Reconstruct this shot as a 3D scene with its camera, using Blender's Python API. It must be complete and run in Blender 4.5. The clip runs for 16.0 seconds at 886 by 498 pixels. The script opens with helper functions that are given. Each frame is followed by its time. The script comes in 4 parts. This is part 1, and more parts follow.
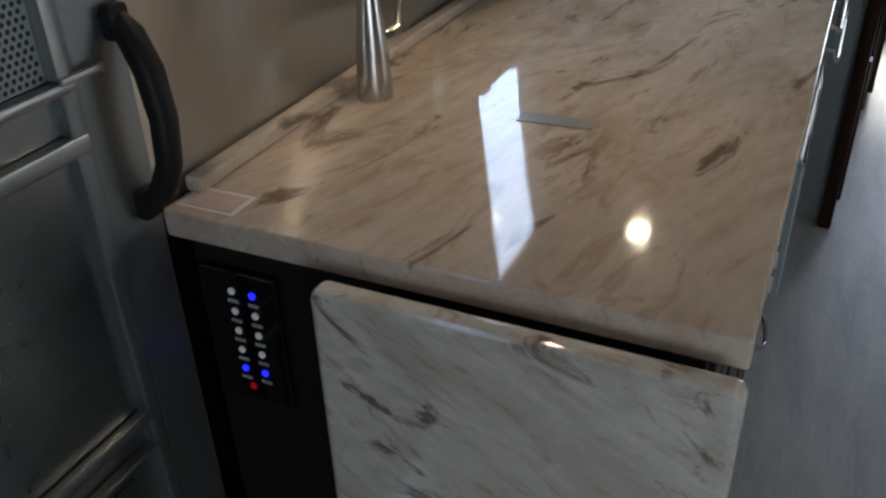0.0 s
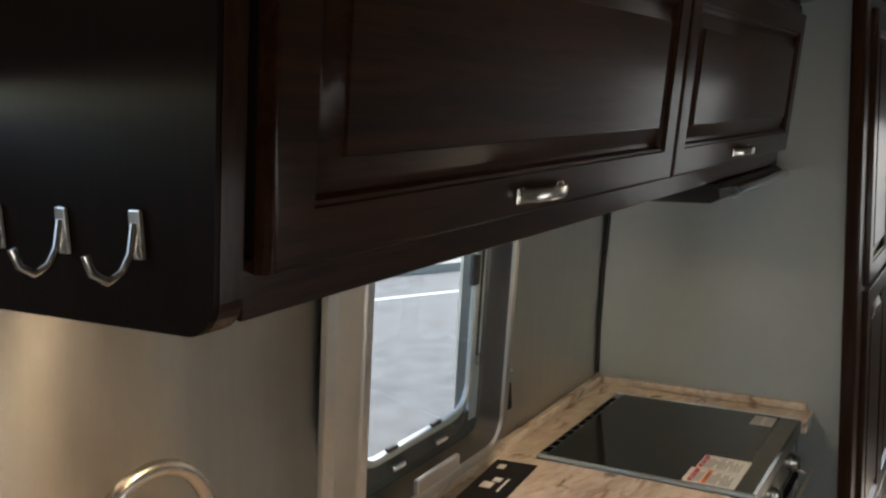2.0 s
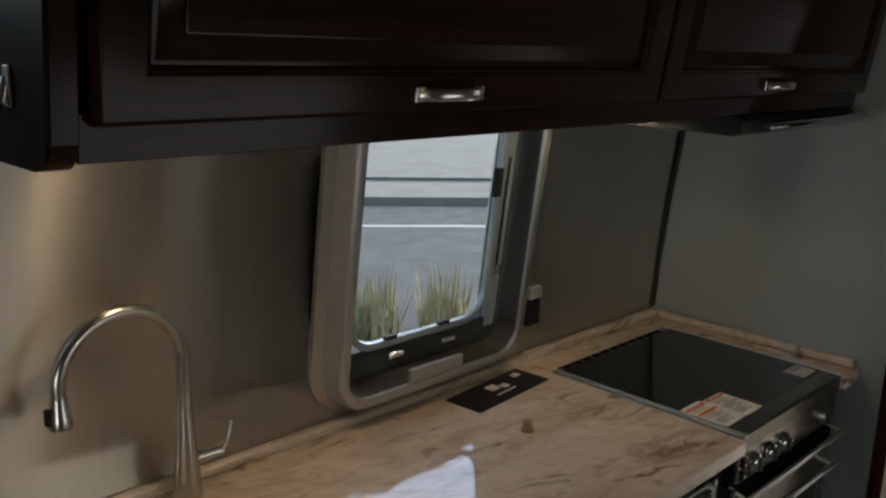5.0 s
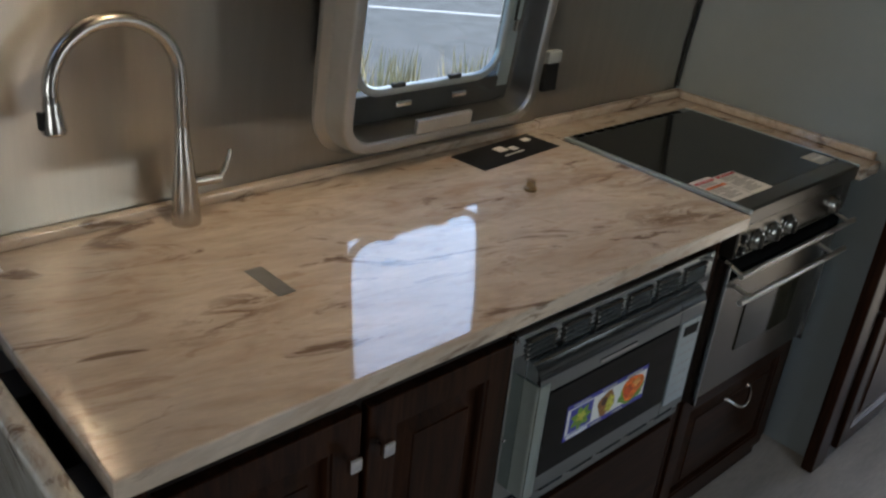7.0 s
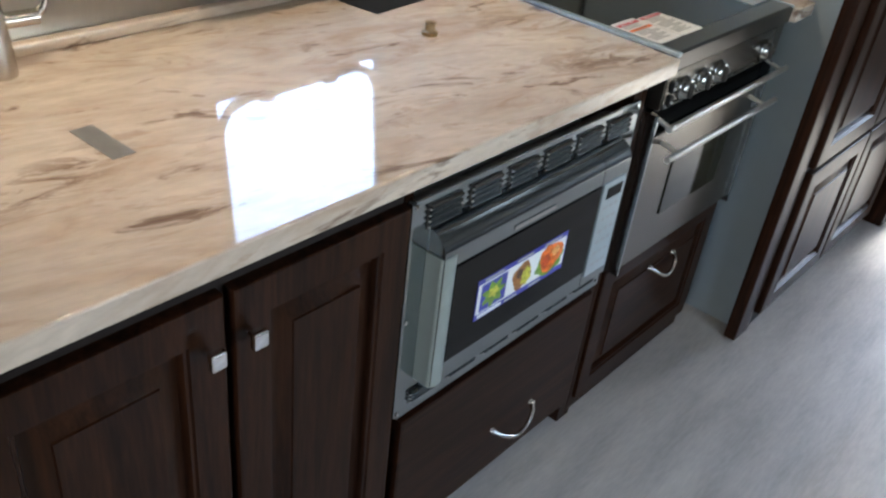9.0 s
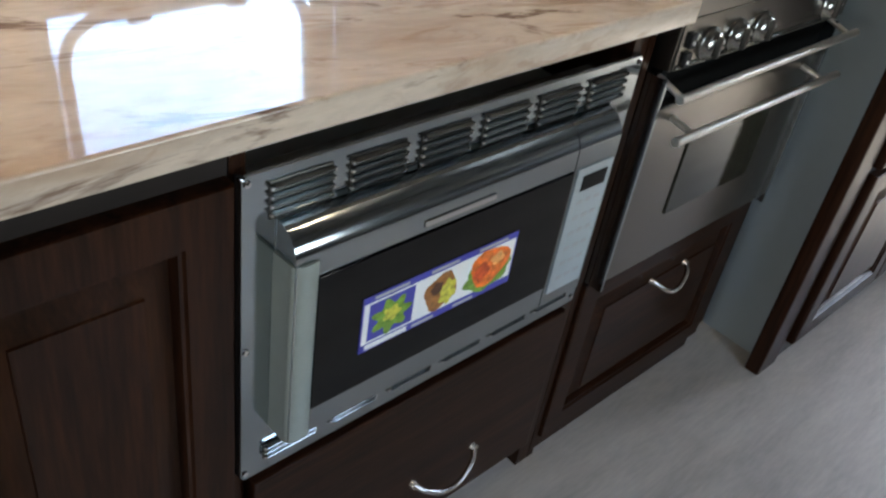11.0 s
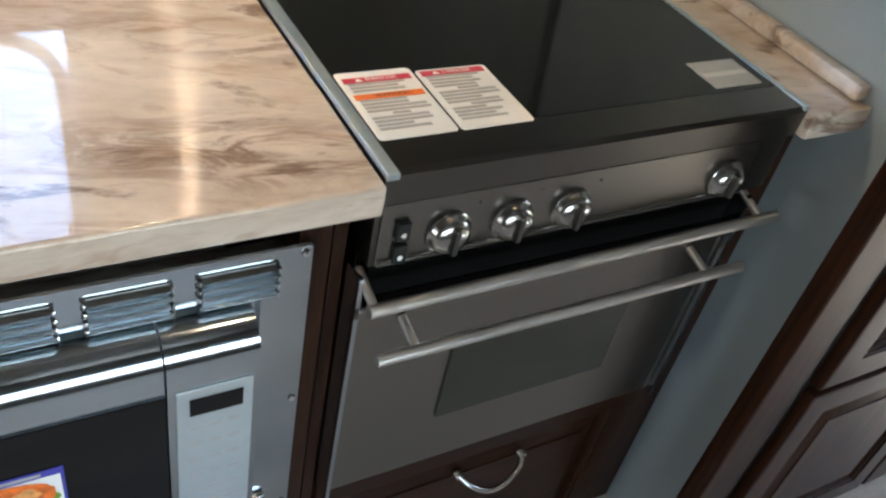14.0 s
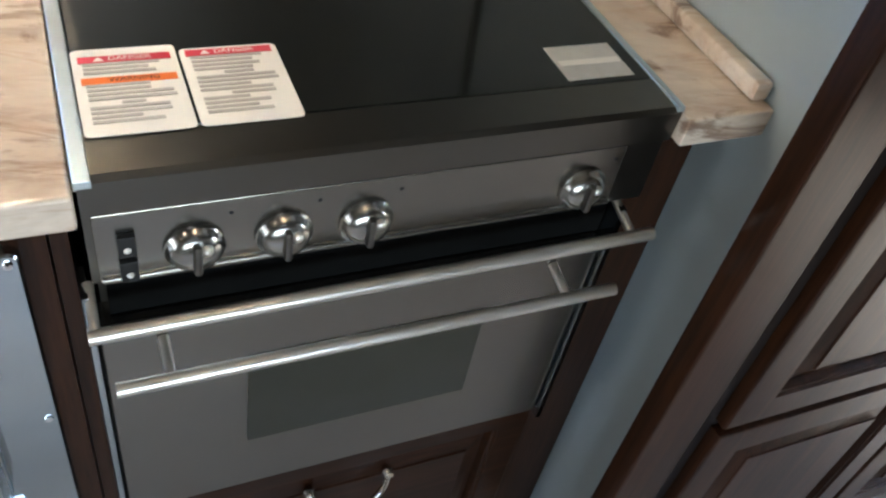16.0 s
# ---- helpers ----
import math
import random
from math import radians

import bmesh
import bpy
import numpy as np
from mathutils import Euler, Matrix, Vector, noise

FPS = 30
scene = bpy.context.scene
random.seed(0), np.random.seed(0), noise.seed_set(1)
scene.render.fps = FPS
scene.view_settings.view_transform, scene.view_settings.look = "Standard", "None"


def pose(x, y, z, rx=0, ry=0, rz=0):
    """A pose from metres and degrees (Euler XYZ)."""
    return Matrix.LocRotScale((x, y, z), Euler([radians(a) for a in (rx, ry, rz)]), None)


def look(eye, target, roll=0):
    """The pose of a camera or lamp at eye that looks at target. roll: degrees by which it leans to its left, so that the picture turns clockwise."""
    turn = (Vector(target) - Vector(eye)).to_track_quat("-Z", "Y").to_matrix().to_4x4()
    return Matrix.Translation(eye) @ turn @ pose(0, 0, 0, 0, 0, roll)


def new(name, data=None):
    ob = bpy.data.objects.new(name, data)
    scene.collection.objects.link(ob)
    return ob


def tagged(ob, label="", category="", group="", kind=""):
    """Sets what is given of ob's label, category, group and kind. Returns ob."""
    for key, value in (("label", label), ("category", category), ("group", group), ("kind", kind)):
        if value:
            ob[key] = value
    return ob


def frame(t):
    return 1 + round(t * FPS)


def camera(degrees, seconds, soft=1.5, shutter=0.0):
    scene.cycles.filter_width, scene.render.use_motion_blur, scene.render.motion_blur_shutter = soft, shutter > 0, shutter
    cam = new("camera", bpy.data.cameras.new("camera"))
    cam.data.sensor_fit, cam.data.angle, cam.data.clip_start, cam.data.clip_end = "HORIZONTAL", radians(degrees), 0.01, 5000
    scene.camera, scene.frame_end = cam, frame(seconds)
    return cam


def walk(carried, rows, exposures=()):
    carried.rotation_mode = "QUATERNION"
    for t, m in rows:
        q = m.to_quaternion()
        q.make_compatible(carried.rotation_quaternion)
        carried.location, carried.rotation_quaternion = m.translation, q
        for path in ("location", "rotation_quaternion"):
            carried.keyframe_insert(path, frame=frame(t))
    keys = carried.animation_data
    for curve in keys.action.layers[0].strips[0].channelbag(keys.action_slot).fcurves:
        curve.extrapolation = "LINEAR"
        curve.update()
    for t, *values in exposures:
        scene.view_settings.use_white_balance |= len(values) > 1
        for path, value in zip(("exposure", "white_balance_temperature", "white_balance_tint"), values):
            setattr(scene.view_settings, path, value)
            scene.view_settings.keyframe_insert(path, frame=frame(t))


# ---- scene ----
cam = camera(54.2, 16.0, 2.4)
PATH = [
    (0, (-0.626, -0.013, 1.369), (0.761, 0.647, 0.431), -2.0),
    (0.5, (-0.616, -0.215, 1.490), (0.715, 0.513, 0.521), -0.8),
    (1, (-0.588, -0.382, 1.592), (0.907, 0.568, 0.664), -1.1),
    (1.5, (-0.514, -0.392, 1.673), (1.081, 0.641, 1.048), -1.4),
    (2, (-0.440, -0.395, 1.746), (1.221, 0.679, 1.447), -2.2),
    (2.5, (-0.392, -0.517, 1.783), (1.218, 0.666, 1.687), -2.2),
    (3, (-0.368, -0.647, 1.801), (1.136, 0.671, 1.769), -1.7),
    (3.5, (-0.348, -0.715, 1.797), (1.117, 0.647, 1.785), -2.0),
    (4, (-0.328, -0.739, 1.774), (1.117, 0.640, 1.668), -1.3),
    (4.5, (-0.314, -0.726, 1.747), (1.103, 0.652, 1.441), 0.2),
    (5, (-0.300, -0.727, 1.712), (1.082, 0.646, 1.256), 1.6),
    (7.5, (-0.253, -0.769, 1.58), (0.984, 0.477, 0.62), 6.5),
    (8, (-0.235, -0.781, 1.543), (1.003, 0.425, 0.536), 7.5),
    (8.5, (-0.198, -0.763, 1.491), (1.052, 0.389, 0.437), 7.0),
    (9, (-0.096, -0.658, 1.457), (1.212, 0.384, 0.361), 7.0),
    (9.5, (0.01, -0.555, 1.361), (1.401, 0.371, 0.263), 8.0),
    (12, (0.567, -0.524, 1.259), (1.659, 0.63, 0.044), 11.3),
    (12.5, (0.692, -0.478, 1.284), (1.788, 0.658, 0.057), 12.5),
    (13, (0.846, -0.48, 1.314), (1.897, 0.677, 0.067), 14.0),
    (13.5, (0.961, -0.507, 1.349), (1.911, 0.716, 0.084), 14.2),
    (14, (1.057, -0.515, 1.363), (1.957, 0.729, 0.081), 13.3),
    (14.5, (1.176, -0.474, 1.367), (2.075, 0.766, 0.081), 13.2),
    (15, (1.252, -0.444, 1.371), (2.132, 0.791, 0.068), 13.2),
    (15.5, (1.313, -0.46, 1.368), (2.151, 0.755, 0.018), 13.8),
    (16, (1.366, -0.495, 1.358), (2.108, 0.739, -0.03), 13.0),
]
EXPOSURES = [(0.0, 2.15, 5950, 6), (0.5, 1.65, 6150, 6), (1.0, 1.45, 6350, 8), (1.5, 1.95, 6350, 8), (2.0, 2.75, 7200, 10), (2.5, 3.85, 7700, 8), (3.5, 4.5, 7100, 8), (4.0, 3.3, 7000, 8), (4.3, 2.4, 6950, 8), (5.0, 1.7, 7050, 8), (7.5, 2.5, 6400, 8), (8.5, 3.25, 6300, 8), (9.0, 3.52, 5950, 7), (9.5, 2.9, 5900, 8), (12.0, 3.67, 6600, 8), (13.5, 3.77, 6600, 8), (14.5, 3.52, 5900, 6), (15.5, 3.62, 6000, 6), (16.0, 4.0, 6150, 7)]
walk(cam, [(t, look(eye, target, roll)) for t, eye, target, roll in PATH], EXPOSURES)

# ---- world and light ----
world = bpy.data.worlds.new("sky")
scene.world = world
world.use_nodes = True
_n = world.node_tree.nodes
_sky = _n.new("ShaderNodeTexSky")
_sky.sky_type, _sky.sun_disc = "NISHITA", False
_sky.sun_elevation, _sky.sun_rotation = radians(45), radians(90)
world.node_tree.links.new(_sky.outputs[0], _n["Background"].inputs[0])
_n["Background"].inputs[1].default_value = 0.15
sun = new("sun", bpy.data.lights.new("sun", "SUN"))
sun.data.energy, sun.data.angle, sun.data.color = 1.5, radians(14), (1.0, 0.95, 0.88)
sun.matrix_world = look((8, 0, 8), (0, 0, 0))


def daylight(name, eye, target, w, h, watts, color=(0.93, 0.97, 1.0)):
    """An added area lamp that stands in for daylight from out of view."""
    ob = new(name, bpy.data.lights.new(name, "AREA"))
    ob.data.shape, ob.data.size, ob.data.size_y = "RECTANGLE", w, h
    ob.data.energy, ob.data.color = watts, color
    ob.matrix_world = look(eye, target)
    return ob


# ---- materials ----
def mat(name, color=(0.5, 0.5, 0.5), rough=0.5, metal=0.0, coat=0.0, emit=0.0, bump=0.0, bscale=40.0, var=0.12, vscale=6.0, stretch=(1, 1, 1), aniso=0.0, rvar=0.0, spec=0.5, coord="Object"):
    """A material with grain: colour and roughness vary with a coarse and a fine noise."""
    m = bpy.data.materials.new(name)
    m.use_nodes = True
    nt = m.node_tree
    p = nt.nodes["Principled BSDF"]
    p.inputs["Roughness"].default_value, p.inputs["Metallic"].default_value = rough, metal
    p.inputs["Coat Weight"].default_value, p.inputs["Coat Roughness"].default_value = coat, 0.08
    p.inputs["Specular IOR Level"].default_value = spec
    p.inputs["Base Color"].default_value = (*color, 1)
    if emit:
        p.inputs["Emission Color"].default_value, p.inputs["Emission Strength"].default_value = (*color, 1), emit
    tc = nt.nodes.new("ShaderNodeTexCoord")
    mp = nt.nodes.new("ShaderNodeMapping")
    mp.inputs["Scale"].default_value = stretch
    nt.links.new(tc.outputs[coord], mp.inputs[0])
    if var:
        big, fine = nt.nodes.new("ShaderNodeTexNoise"), nt.nodes.new("ShaderNodeTexNoise")
        big.inputs["Scale"].default_value, fine.inputs["Scale"].default_value = vscale, vscale * 9
        big.inputs["Detail"].default_value, fine.inputs["Detail"].default_value = 3, 4
        for k in (big, fine):
            nt.links.new(mp.outputs[0], k.inputs["Vector"])
        add = nt.nodes.new("ShaderNodeMath")
        add.operation = "MULTIPLY_ADD"
        nt.links.new(fine.outputs[0], add.inputs[0])
        add.inputs[1].default_value = 0.5
        nt.links.new(big.outputs[0], add.inputs[2])
        rng = nt.nodes.new("ShaderNodeMapRange")
        rng.inputs[1].default_value, rng.inputs[2].default_value = 0.45, 1.05
        rng.inputs[3].default_value, rng.inputs[4].default_value = 1 - var, 1 + var
        nt.links.new(add.outputs[0], rng.inputs[0])
        mul = nt.nodes.new("ShaderNodeVectorMath")
        mul.operation = "SCALE"
        mul.inputs[0].default_value = color
        nt.links.new(rng.outputs[0], mul.inputs["Scale"])
        nt.links.new(mul.outputs[0], p.inputs["Base Color"])
        if rvar:
            r2 = nt.nodes.new("ShaderNodeMapRange")
            r2.inputs[1].default_value, r2.inputs[2].default_value = 0.45, 1.05
            r2.inputs[3].default_value, r2.inputs[4].default_value = rough - rvar, rough + rvar
            nt.links.new(add.outputs[0], r2.inputs[0])
            nt.links.new(r2.outputs[0], p.inputs["Roughness"])
    if bump:
        bn, bp = nt.nodes.new("ShaderNodeTexNoise"), nt.nodes.new("ShaderNodeBump")
        bn.inputs["Scale"].default_value, bn.inputs["Detail"].default_value = bscale, 5
        bp.inputs["Strength"].default_value, bp.inputs["Distance"].default_value = bump, 0.002
        nt.links.new(mp.outputs[0], bn.inputs["Vector"])
        nt.links.new(bn.outputs[0], bp.inputs["Height"])
        nt.links.new(bp.outputs[0], p.inputs["Normal"])
    if aniso:
        tg = nt.nodes.new("ShaderNodeCombineXYZ")
        tg.inputs[2].default_value = 1.0
        p.inputs["Anisotropic"].default_value = aniso
        nt.links.new(tg.outputs[0], p.inputs["Tangent"])
    return m


def ramp(nt, fac, stops):
    r = nt.nodes.new("ShaderNodeValToRGB")
    while len(r.color_ramp.elements) < len(stops):
        r.color_ramp.elements.new(0.5)
    for e, (pos, c) in zip(r.color_ramp.elements, stops):
        e.position, e.color = pos, (*c, 1)
    nt.links.new(fac, r.inputs[0])
    return r


def stone_mat(name, light=(0.64, 0.54, 0.45), mid=(0.54, 0.41, 0.31), dark=(0.16, 0.09, 0.06), turn=(0, 8, 12), fine_ness=1.0, bands=()):
    """Polished stone-look laminate: beige clouds, long tan drifts, brown broken veins."""
    m = bpy.data.materials.new(name)
    m.use_nodes = True
    nt = m.node_tree
    p = nt.nodes["Principled BSDF"]
    tc = nt.nodes.new("ShaderNodeTexCoord")
    mp = nt.nodes.new("ShaderNodeMapping")
    mp.inputs["Rotation"].default_value = [radians(a) for a in turn]
    nt.links.new(tc.outputs["Object"], mp.inputs[0])
    turned = mp
    mp = nt.nodes.new("ShaderNodeMapping")
    mp.inputs["Scale"].default_value = (1.0, 3.0, 3.0)
    nt.links.new(turned.outputs[0], mp.inputs[0])

    def noise_tex(scale, detail, dist, rough=0.55):
        k = nt.nodes.new("ShaderNodeTexNoise")
        k.inputs["Scale"].default_value, k.inputs["Detail"].default_value = scale * fine_ness, detail
        k.inputs["Distortion"].default_value, k.inputs["Roughness"].default_value = dist, rough
        nt.links.new(mp.outputs[0], k.inputs["Vector"])
        return k

    clouds = ramp(nt, noise_tex(2.2, 6, 1.6).outputs[0], [(0.32, mid), (0.5, light), (0.62, tuple(min(1, c * 1.12) for c in light)), (0.74, mid)])
    drift = noise_tex(5.0, 8, 2.2, 0.62)
    dr = ramp(nt, drift.outputs[0], [(0.0, (0, 0, 0)), (0.55, (0, 0, 0)), (0.66, (0.5, 0.5, 0.5)), (0.72, (0.1, 0.1, 0.1))])
    vein = noise_tex(2.7, 8, 1.9, 0.64)
    vr = ramp(nt, vein.outputs[0], [(0.0, (0, 0, 0)), (0.57, (0, 0, 0)), (0.64, (0.75, 0.75, 0.75)), (0.70, (0.9, 0.9, 0.9)), (0.76, (0.4, 0.4, 0.4))])
    fine = noise_tex(26, 4, 0.4)
    fr = ramp(nt, fine.outputs[0], [(0.3, (0.90, 0.90, 0.90)), (0.7, (1.06, 1.06, 1.06))])

    def mix(kind, fac, a, b):
        x = nt.nodes.new("ShaderNodeMix")
        x.data_type, x.blend_type = "RGBA", kind
        if isinstance(fac, float):
            x.inputs[0].default_value = fac
        else:
            nt.links.new(fac, x.inputs[0])
        nt.links.new(a, x.inputs[6])
        if isinstance(b, tuple):
            x.inputs[7].default_value = (*b, 1)
        else:
            nt.links.new(b, x.inputs[7])
        return x.outputs[2]

    c = mix("MIX", dr.outputs[0], clouds.outputs[0], (0.40, 0.26, 0.17))
    c = mix("MIX", vr.outputs[0], c, dark)
    for bx, by, ang, half_l, half_w in bands:
        # one broad broken band of brown veins, drawn out along the stone
        bm_ = nt.nodes.new("ShaderNodeMapping")
        bm_.vector_type = "TEXTURE"
        bm_.inputs["Location"].default_value, bm_.inputs["Rotation"].default_value = (bx, by, 0.04), (0, 0, radians(ang))
        bm_.inputs["Scale"].default_value = (half_l, half_w, 1.0)
        nt.links.new(tc.outputs["Object"], bm_.inputs[0])
        ball = nt.nodes.new("ShaderNodeTexGradient")
        ball.gradient_type = "SPHERICAL"
        nt.links.new(bm_.outputs[0], ball.inputs[0])
        broken = noise_tex(9.0, 8, 1.4, 0.7)
        br = ramp(nt, broken.outputs[0], [(0.0, (0, 0, 0)), (0.46, (0.05, 0.05, 0.05)), (0.56, (1, 1, 1)), (0.66, (0.35, 0.35, 0.35))])
        k = nt.nodes.new("ShaderNodeMath")
        k.operation, k.use_clamp = "MULTIPLY", True
        nt.links.new(ball.outputs[0], k.inputs[0])
        nt.links.new(br.outputs[0], k.inputs[1])
        c = mix("MIX", k.outputs[0], c, (0.20, 0.115, 0.07))
    c = mix("MULTIPLY", 1.0, c, fr.outputs[0])
    nt.links.new(c, p.inputs["Base Color"])
    p.inputs["Roughness"].default_value = 0.07
    p.inputs["Specular IOR Level"].default_value = 0.7
    p.inputs["Coat Weight"].default_value, p.inputs["Coat Roughness"].default_value = 0.7, 0.02
    bn, bp = nt.nodes.new("ShaderNodeTexNoise"), nt.nodes.new("ShaderNodeBump")
    bn.inputs["Scale"].default_value = 9
    bp.inputs["Strength"].default_value, bp.inputs["Distance"].default_value = 0.012, 0.002
    nt.links.new(tc.outputs["Object"], bn.inputs["Vector"])
    nt.links.new(bn.outputs[0], bp.inputs["Height"])
    nt.links.new(bp.outputs[0], p.inputs["Normal"])
    return m


def wood_mat(name, along="x", coat=0.28, light=(0.036, 0.0126, 0.0052), dark=(0.0037, 0.0016, 0.0009)):
    """Dark stained cherry: grain that runs along one axis, satin lacquer."""
    m = bpy.data.materials.new(name)
    m.use_nodes = True
    nt = m.node_tree
    p = nt.nodes["Principled BSDF"]
    tc, mp = nt.nodes.new("ShaderNodeTexCoord"), nt.nodes.new("ShaderNodeMapping")
    mp.inputs["Scale"].default_value = (1.6, 22, 22) if along == "x" else (22, 22, 1.6)
    nt.links.new(tc.outputs["Object"], mp.inputs[0])
    a, b = nt.nodes.new("ShaderNodeTexNoise"), nt.nodes.new("ShaderNodeTexNoise")
    a.inputs["Scale"].default_value, a.inputs["Detail"].default_value, a.inputs["Distortion"].default_value = 1.3, 5, 1.2
    b.inputs["Scale"].default_value, b.inputs["Detail"].default_value = 11, 6
    for k in (a, b):
        nt.links.new(mp.outputs[0], k.inputs["Vector"])
    s = nt.nodes.new("ShaderNodeMath")
    s.operation = "MULTIPLY_ADD"
    s.inputs[1].default_value = 0.55
    nt.links.new(b.outputs[0], s.inputs[0])
    nt.links.new(a.outputs[0], s.inputs[2])
    mean = tuple((x + y) / 2 for x, y in zip(light, dark))
    r = ramp(nt, s.outputs[0], [(0.40, dark), (0.74, mean), (1.0, light)])
    nt.links.new(r.outputs[0], p.inputs["Base Color"])
    p.inputs["Roughness"].default_value = 0.42
    p.inputs["Specular IOR Level"].default_value = 0.06
    p.inputs["Coat Weight"].default_value, p.inputs["Coat Roughness"].default_value = coat, 0.16
    bp = nt.nodes.new("ShaderNodeBump")
    bp.inputs["Strength"].default_value, bp.inputs["Distance"].default_value = 0.12, 0.001
    nt.links.new(s.outputs[0], bp.inputs["Height"])
    nt.links.new(bp.outputs[0], p.inputs["Normal"])
    return m


def glass_mat(name, rough=0.0, tint=(0.92, 0.96, 0.96)):
    m = bpy.data.materials.new(name)
    m.use_nodes = True
    p = m.node_tree.nodes["Principled BSDF"]
    p.inputs["Base Color"].default_value = (*tint, 1)
    p.inputs["Transmission Weight"].default_value, p.inputs["Roughness"].default_value, p.inputs["IOR"].default_value = 1.0, rough, 1.2
    return m


BANDS = ((1.235, 0.082, -12, 0.22, 0.075), (1.28, 0.28, -25, 0.18, 0.06), (0.30, 0.25, 18, 0.16, 0.06))
STONE = stone_mat("stone_laminate", bands=BANDS)
# lit copy of the worktop laminate: the light on the flap is coloured in
STONE_LIT = stone_mat("stone_laminate_lit", (0.66, 0.63, 0.57), (0.56, 0.52, 0.45), dark=(0.17, 0.10, 0.065), turn=(-25, 0, -90), fine_ness=1.7)
WOOD_X, WOOD_Z = wood_mat("stained_cherry_along"), wood_mat("stained_cherry_upright", "z")
# shaded copy of the cherry: the cabinet end's darkness is in the colour
WOOD_END_SHADE = wood_mat("stained_cherry_shaded", "z", 0.03, (0.011, 0.0045, 0.0026), (0.004, 0.0018, 0.0012))
WOOD_DARK = mat("cabinet_black", (0.014, 0.010, 0.009), 0.45, var=0.3, vscale=3, spec=0.3)
WALL_METAL = mat("brushed_wall_aluminium", (0.60, 0.57, 0.53), 0.40, 1.0, aniso=0.84, var=0.05, vscale=9.0, stretch=(6, 6, 0.12), rvar=0.02)
# for the added walls out of view; their dimness is in the colour
UNSEEN_WALL = mat("unseen_wall_dark", (0.10, 0.09, 0.08), 0.6, var=0.15, vscale=2)
CEIL_METAL = mat("ceiling_aluminium", (0.31, 0.30, 0.285), 0.21, 0.9, var=0.04, vscale=2)
GREY_PANEL = mat("grey_wall_laminate", (0.37, 0.415, 0.425), 0.34, 0.3, var=0.04, vscale=3, bump=0.02, bscale=150)
FLOOR_MAT = mat("grey_vinyl_floor", (0.46, 0.42, 0.365), 0.42, var=0.24, vscale=4, stretch=(0.7, 3.5, 1), bump=0.08, bscale=60)
STEEL = mat("brushed_steel", (0.43, 0.475, 0.505), 0.12, 1.0, var=0.02, vscale=4, stretch=(1, 3, 3))
STEEL_DARK = mat("dark_brushed_steel", (0.135, 0.127, 0.115), 0.28, 1.0, var=0.03, vscale=3, stretch=(1, 3, 3))
OVEN_STEEL = mat("oven_front_steel", (0.235, 0.222, 0.203), 0.27, 1.0, var=0.04, vscale=2.5, stretch=(1, 3, 3))
NICKEL = mat("satin_nickel", (0.60, 0.57, 0.53), 0.24, 1.0, var=0.05, vscale=20)
CHROME = mat("chrome", (0.78, 0.78, 0.78), 0.08, 1.0, var=0.03)
ALU = mat("window_aluminium", (0.48, 0.475, 0.46), 0.36, 0.9, var=0.06, vscale=9)
DOOR_ALU = mat("door_aluminium", (0.29, 0.305, 0.315), 0.46, 0.9, var=0.06, vscale=7, rvar=0.05)
BAR_ALU = mat("door_bar_aluminium", (0.40, 0.41, 0.41), 0.34, 0.9, var=0.08, vscale=9)
PERF_ALU = mat("perforated_sheet", (0.34, 0.37, 0.37), 0.42, 0.7, var=0.08, vscale=30)
DOOR_SKIN = mat("door_skin_aluminium", (0.30, 0.32, 0.32), 0.30, 0.9, var=0.14, vscale=5, rvar=0.06)
BLACK = mat("black_plastic", (0.010, 0.010, 0.011), 0.5, var=0.2, vscale=12, spec=0.3)
# near-black that puts the shade of slots and gaps into the colour
RECESS_SHADE = mat("recess_shade_black", (0.004, 0.004, 0.004), 0.9, var=0.2, vscale=12, spec=0.05)
BAR_STEEL = mat("satin_bar_steel", (0.74, 0.70, 0.65), 0.36, 1.0, var=0.08, vscale=14, stretch=(1, 6, 6), rvar=0.06)
GREEN_STEEL = mat("door_edge_plastic", (0.36, 0.40, 0.37), 0.3, 0.5, var=0.08, vscale=9)
REVEAL = mat("window_reveal", (0.085, 0.083, 0.080), 0.38, 0.6, var=0.10, vscale=7)
SASH_ALU = mat("sash_aluminium", (0.34, 0.40, 0.43), 0.35, 0.6, var=0.06, vscale=9)
KNOB_STEEL = mat("knob_steel", (0.34, 0.33, 0.31), 0.22, 1.0, var=0.05, vscale=20)
EDGE_STEEL = mat("satin_edge_steel", (0.50, 0.58, 0.62), 0.42, 0.9, var=0.05, vscale=9)
GASKET = mat("black_rubber", (0.016, 0.017, 0.018), 0.6, var=0.2, vscale=14)
BLACK_GLASS = mat("black_glass", (0.004, 0.004, 0.0045), 0.05, var=0.1, spec=0.22)
HOB_GLASS = mat("hob_lid_glass", (0.008, 0.009, 0.009), 0.09, var=0.2, vscale=4, spec=0.5)
GREY_PLASTIC = mat("silver_plastic", (0.42, 0.46, 0.47), 0.35, 0.4, var=0.05, vscale=8)
WHITE_PAPER = mat("white_label_paper", (0.78, 0.77, 0.75), 0.55, var=0.04)
GREY_PRINT = mat("grey_print", (0.42, 0.42, 0.42), 0.6, var=0.05)
RED_PRINT = mat("red_print", (0.55, 0.03, 0.06), 0.5, var=0.05)
ORANGE_PRINT = mat("orange_print", (0.80, 0.17, 0.02), 0.5, var=0.05)
BLUE_PRINT = mat("blue_print", (0.05, 0.05, 0.32), 0.4, var=0.08)
PINK_PAPER = mat("pale_pink_paper", (0.62, 0.48, 0.48), 0.6, var=0.08, vscale=30)
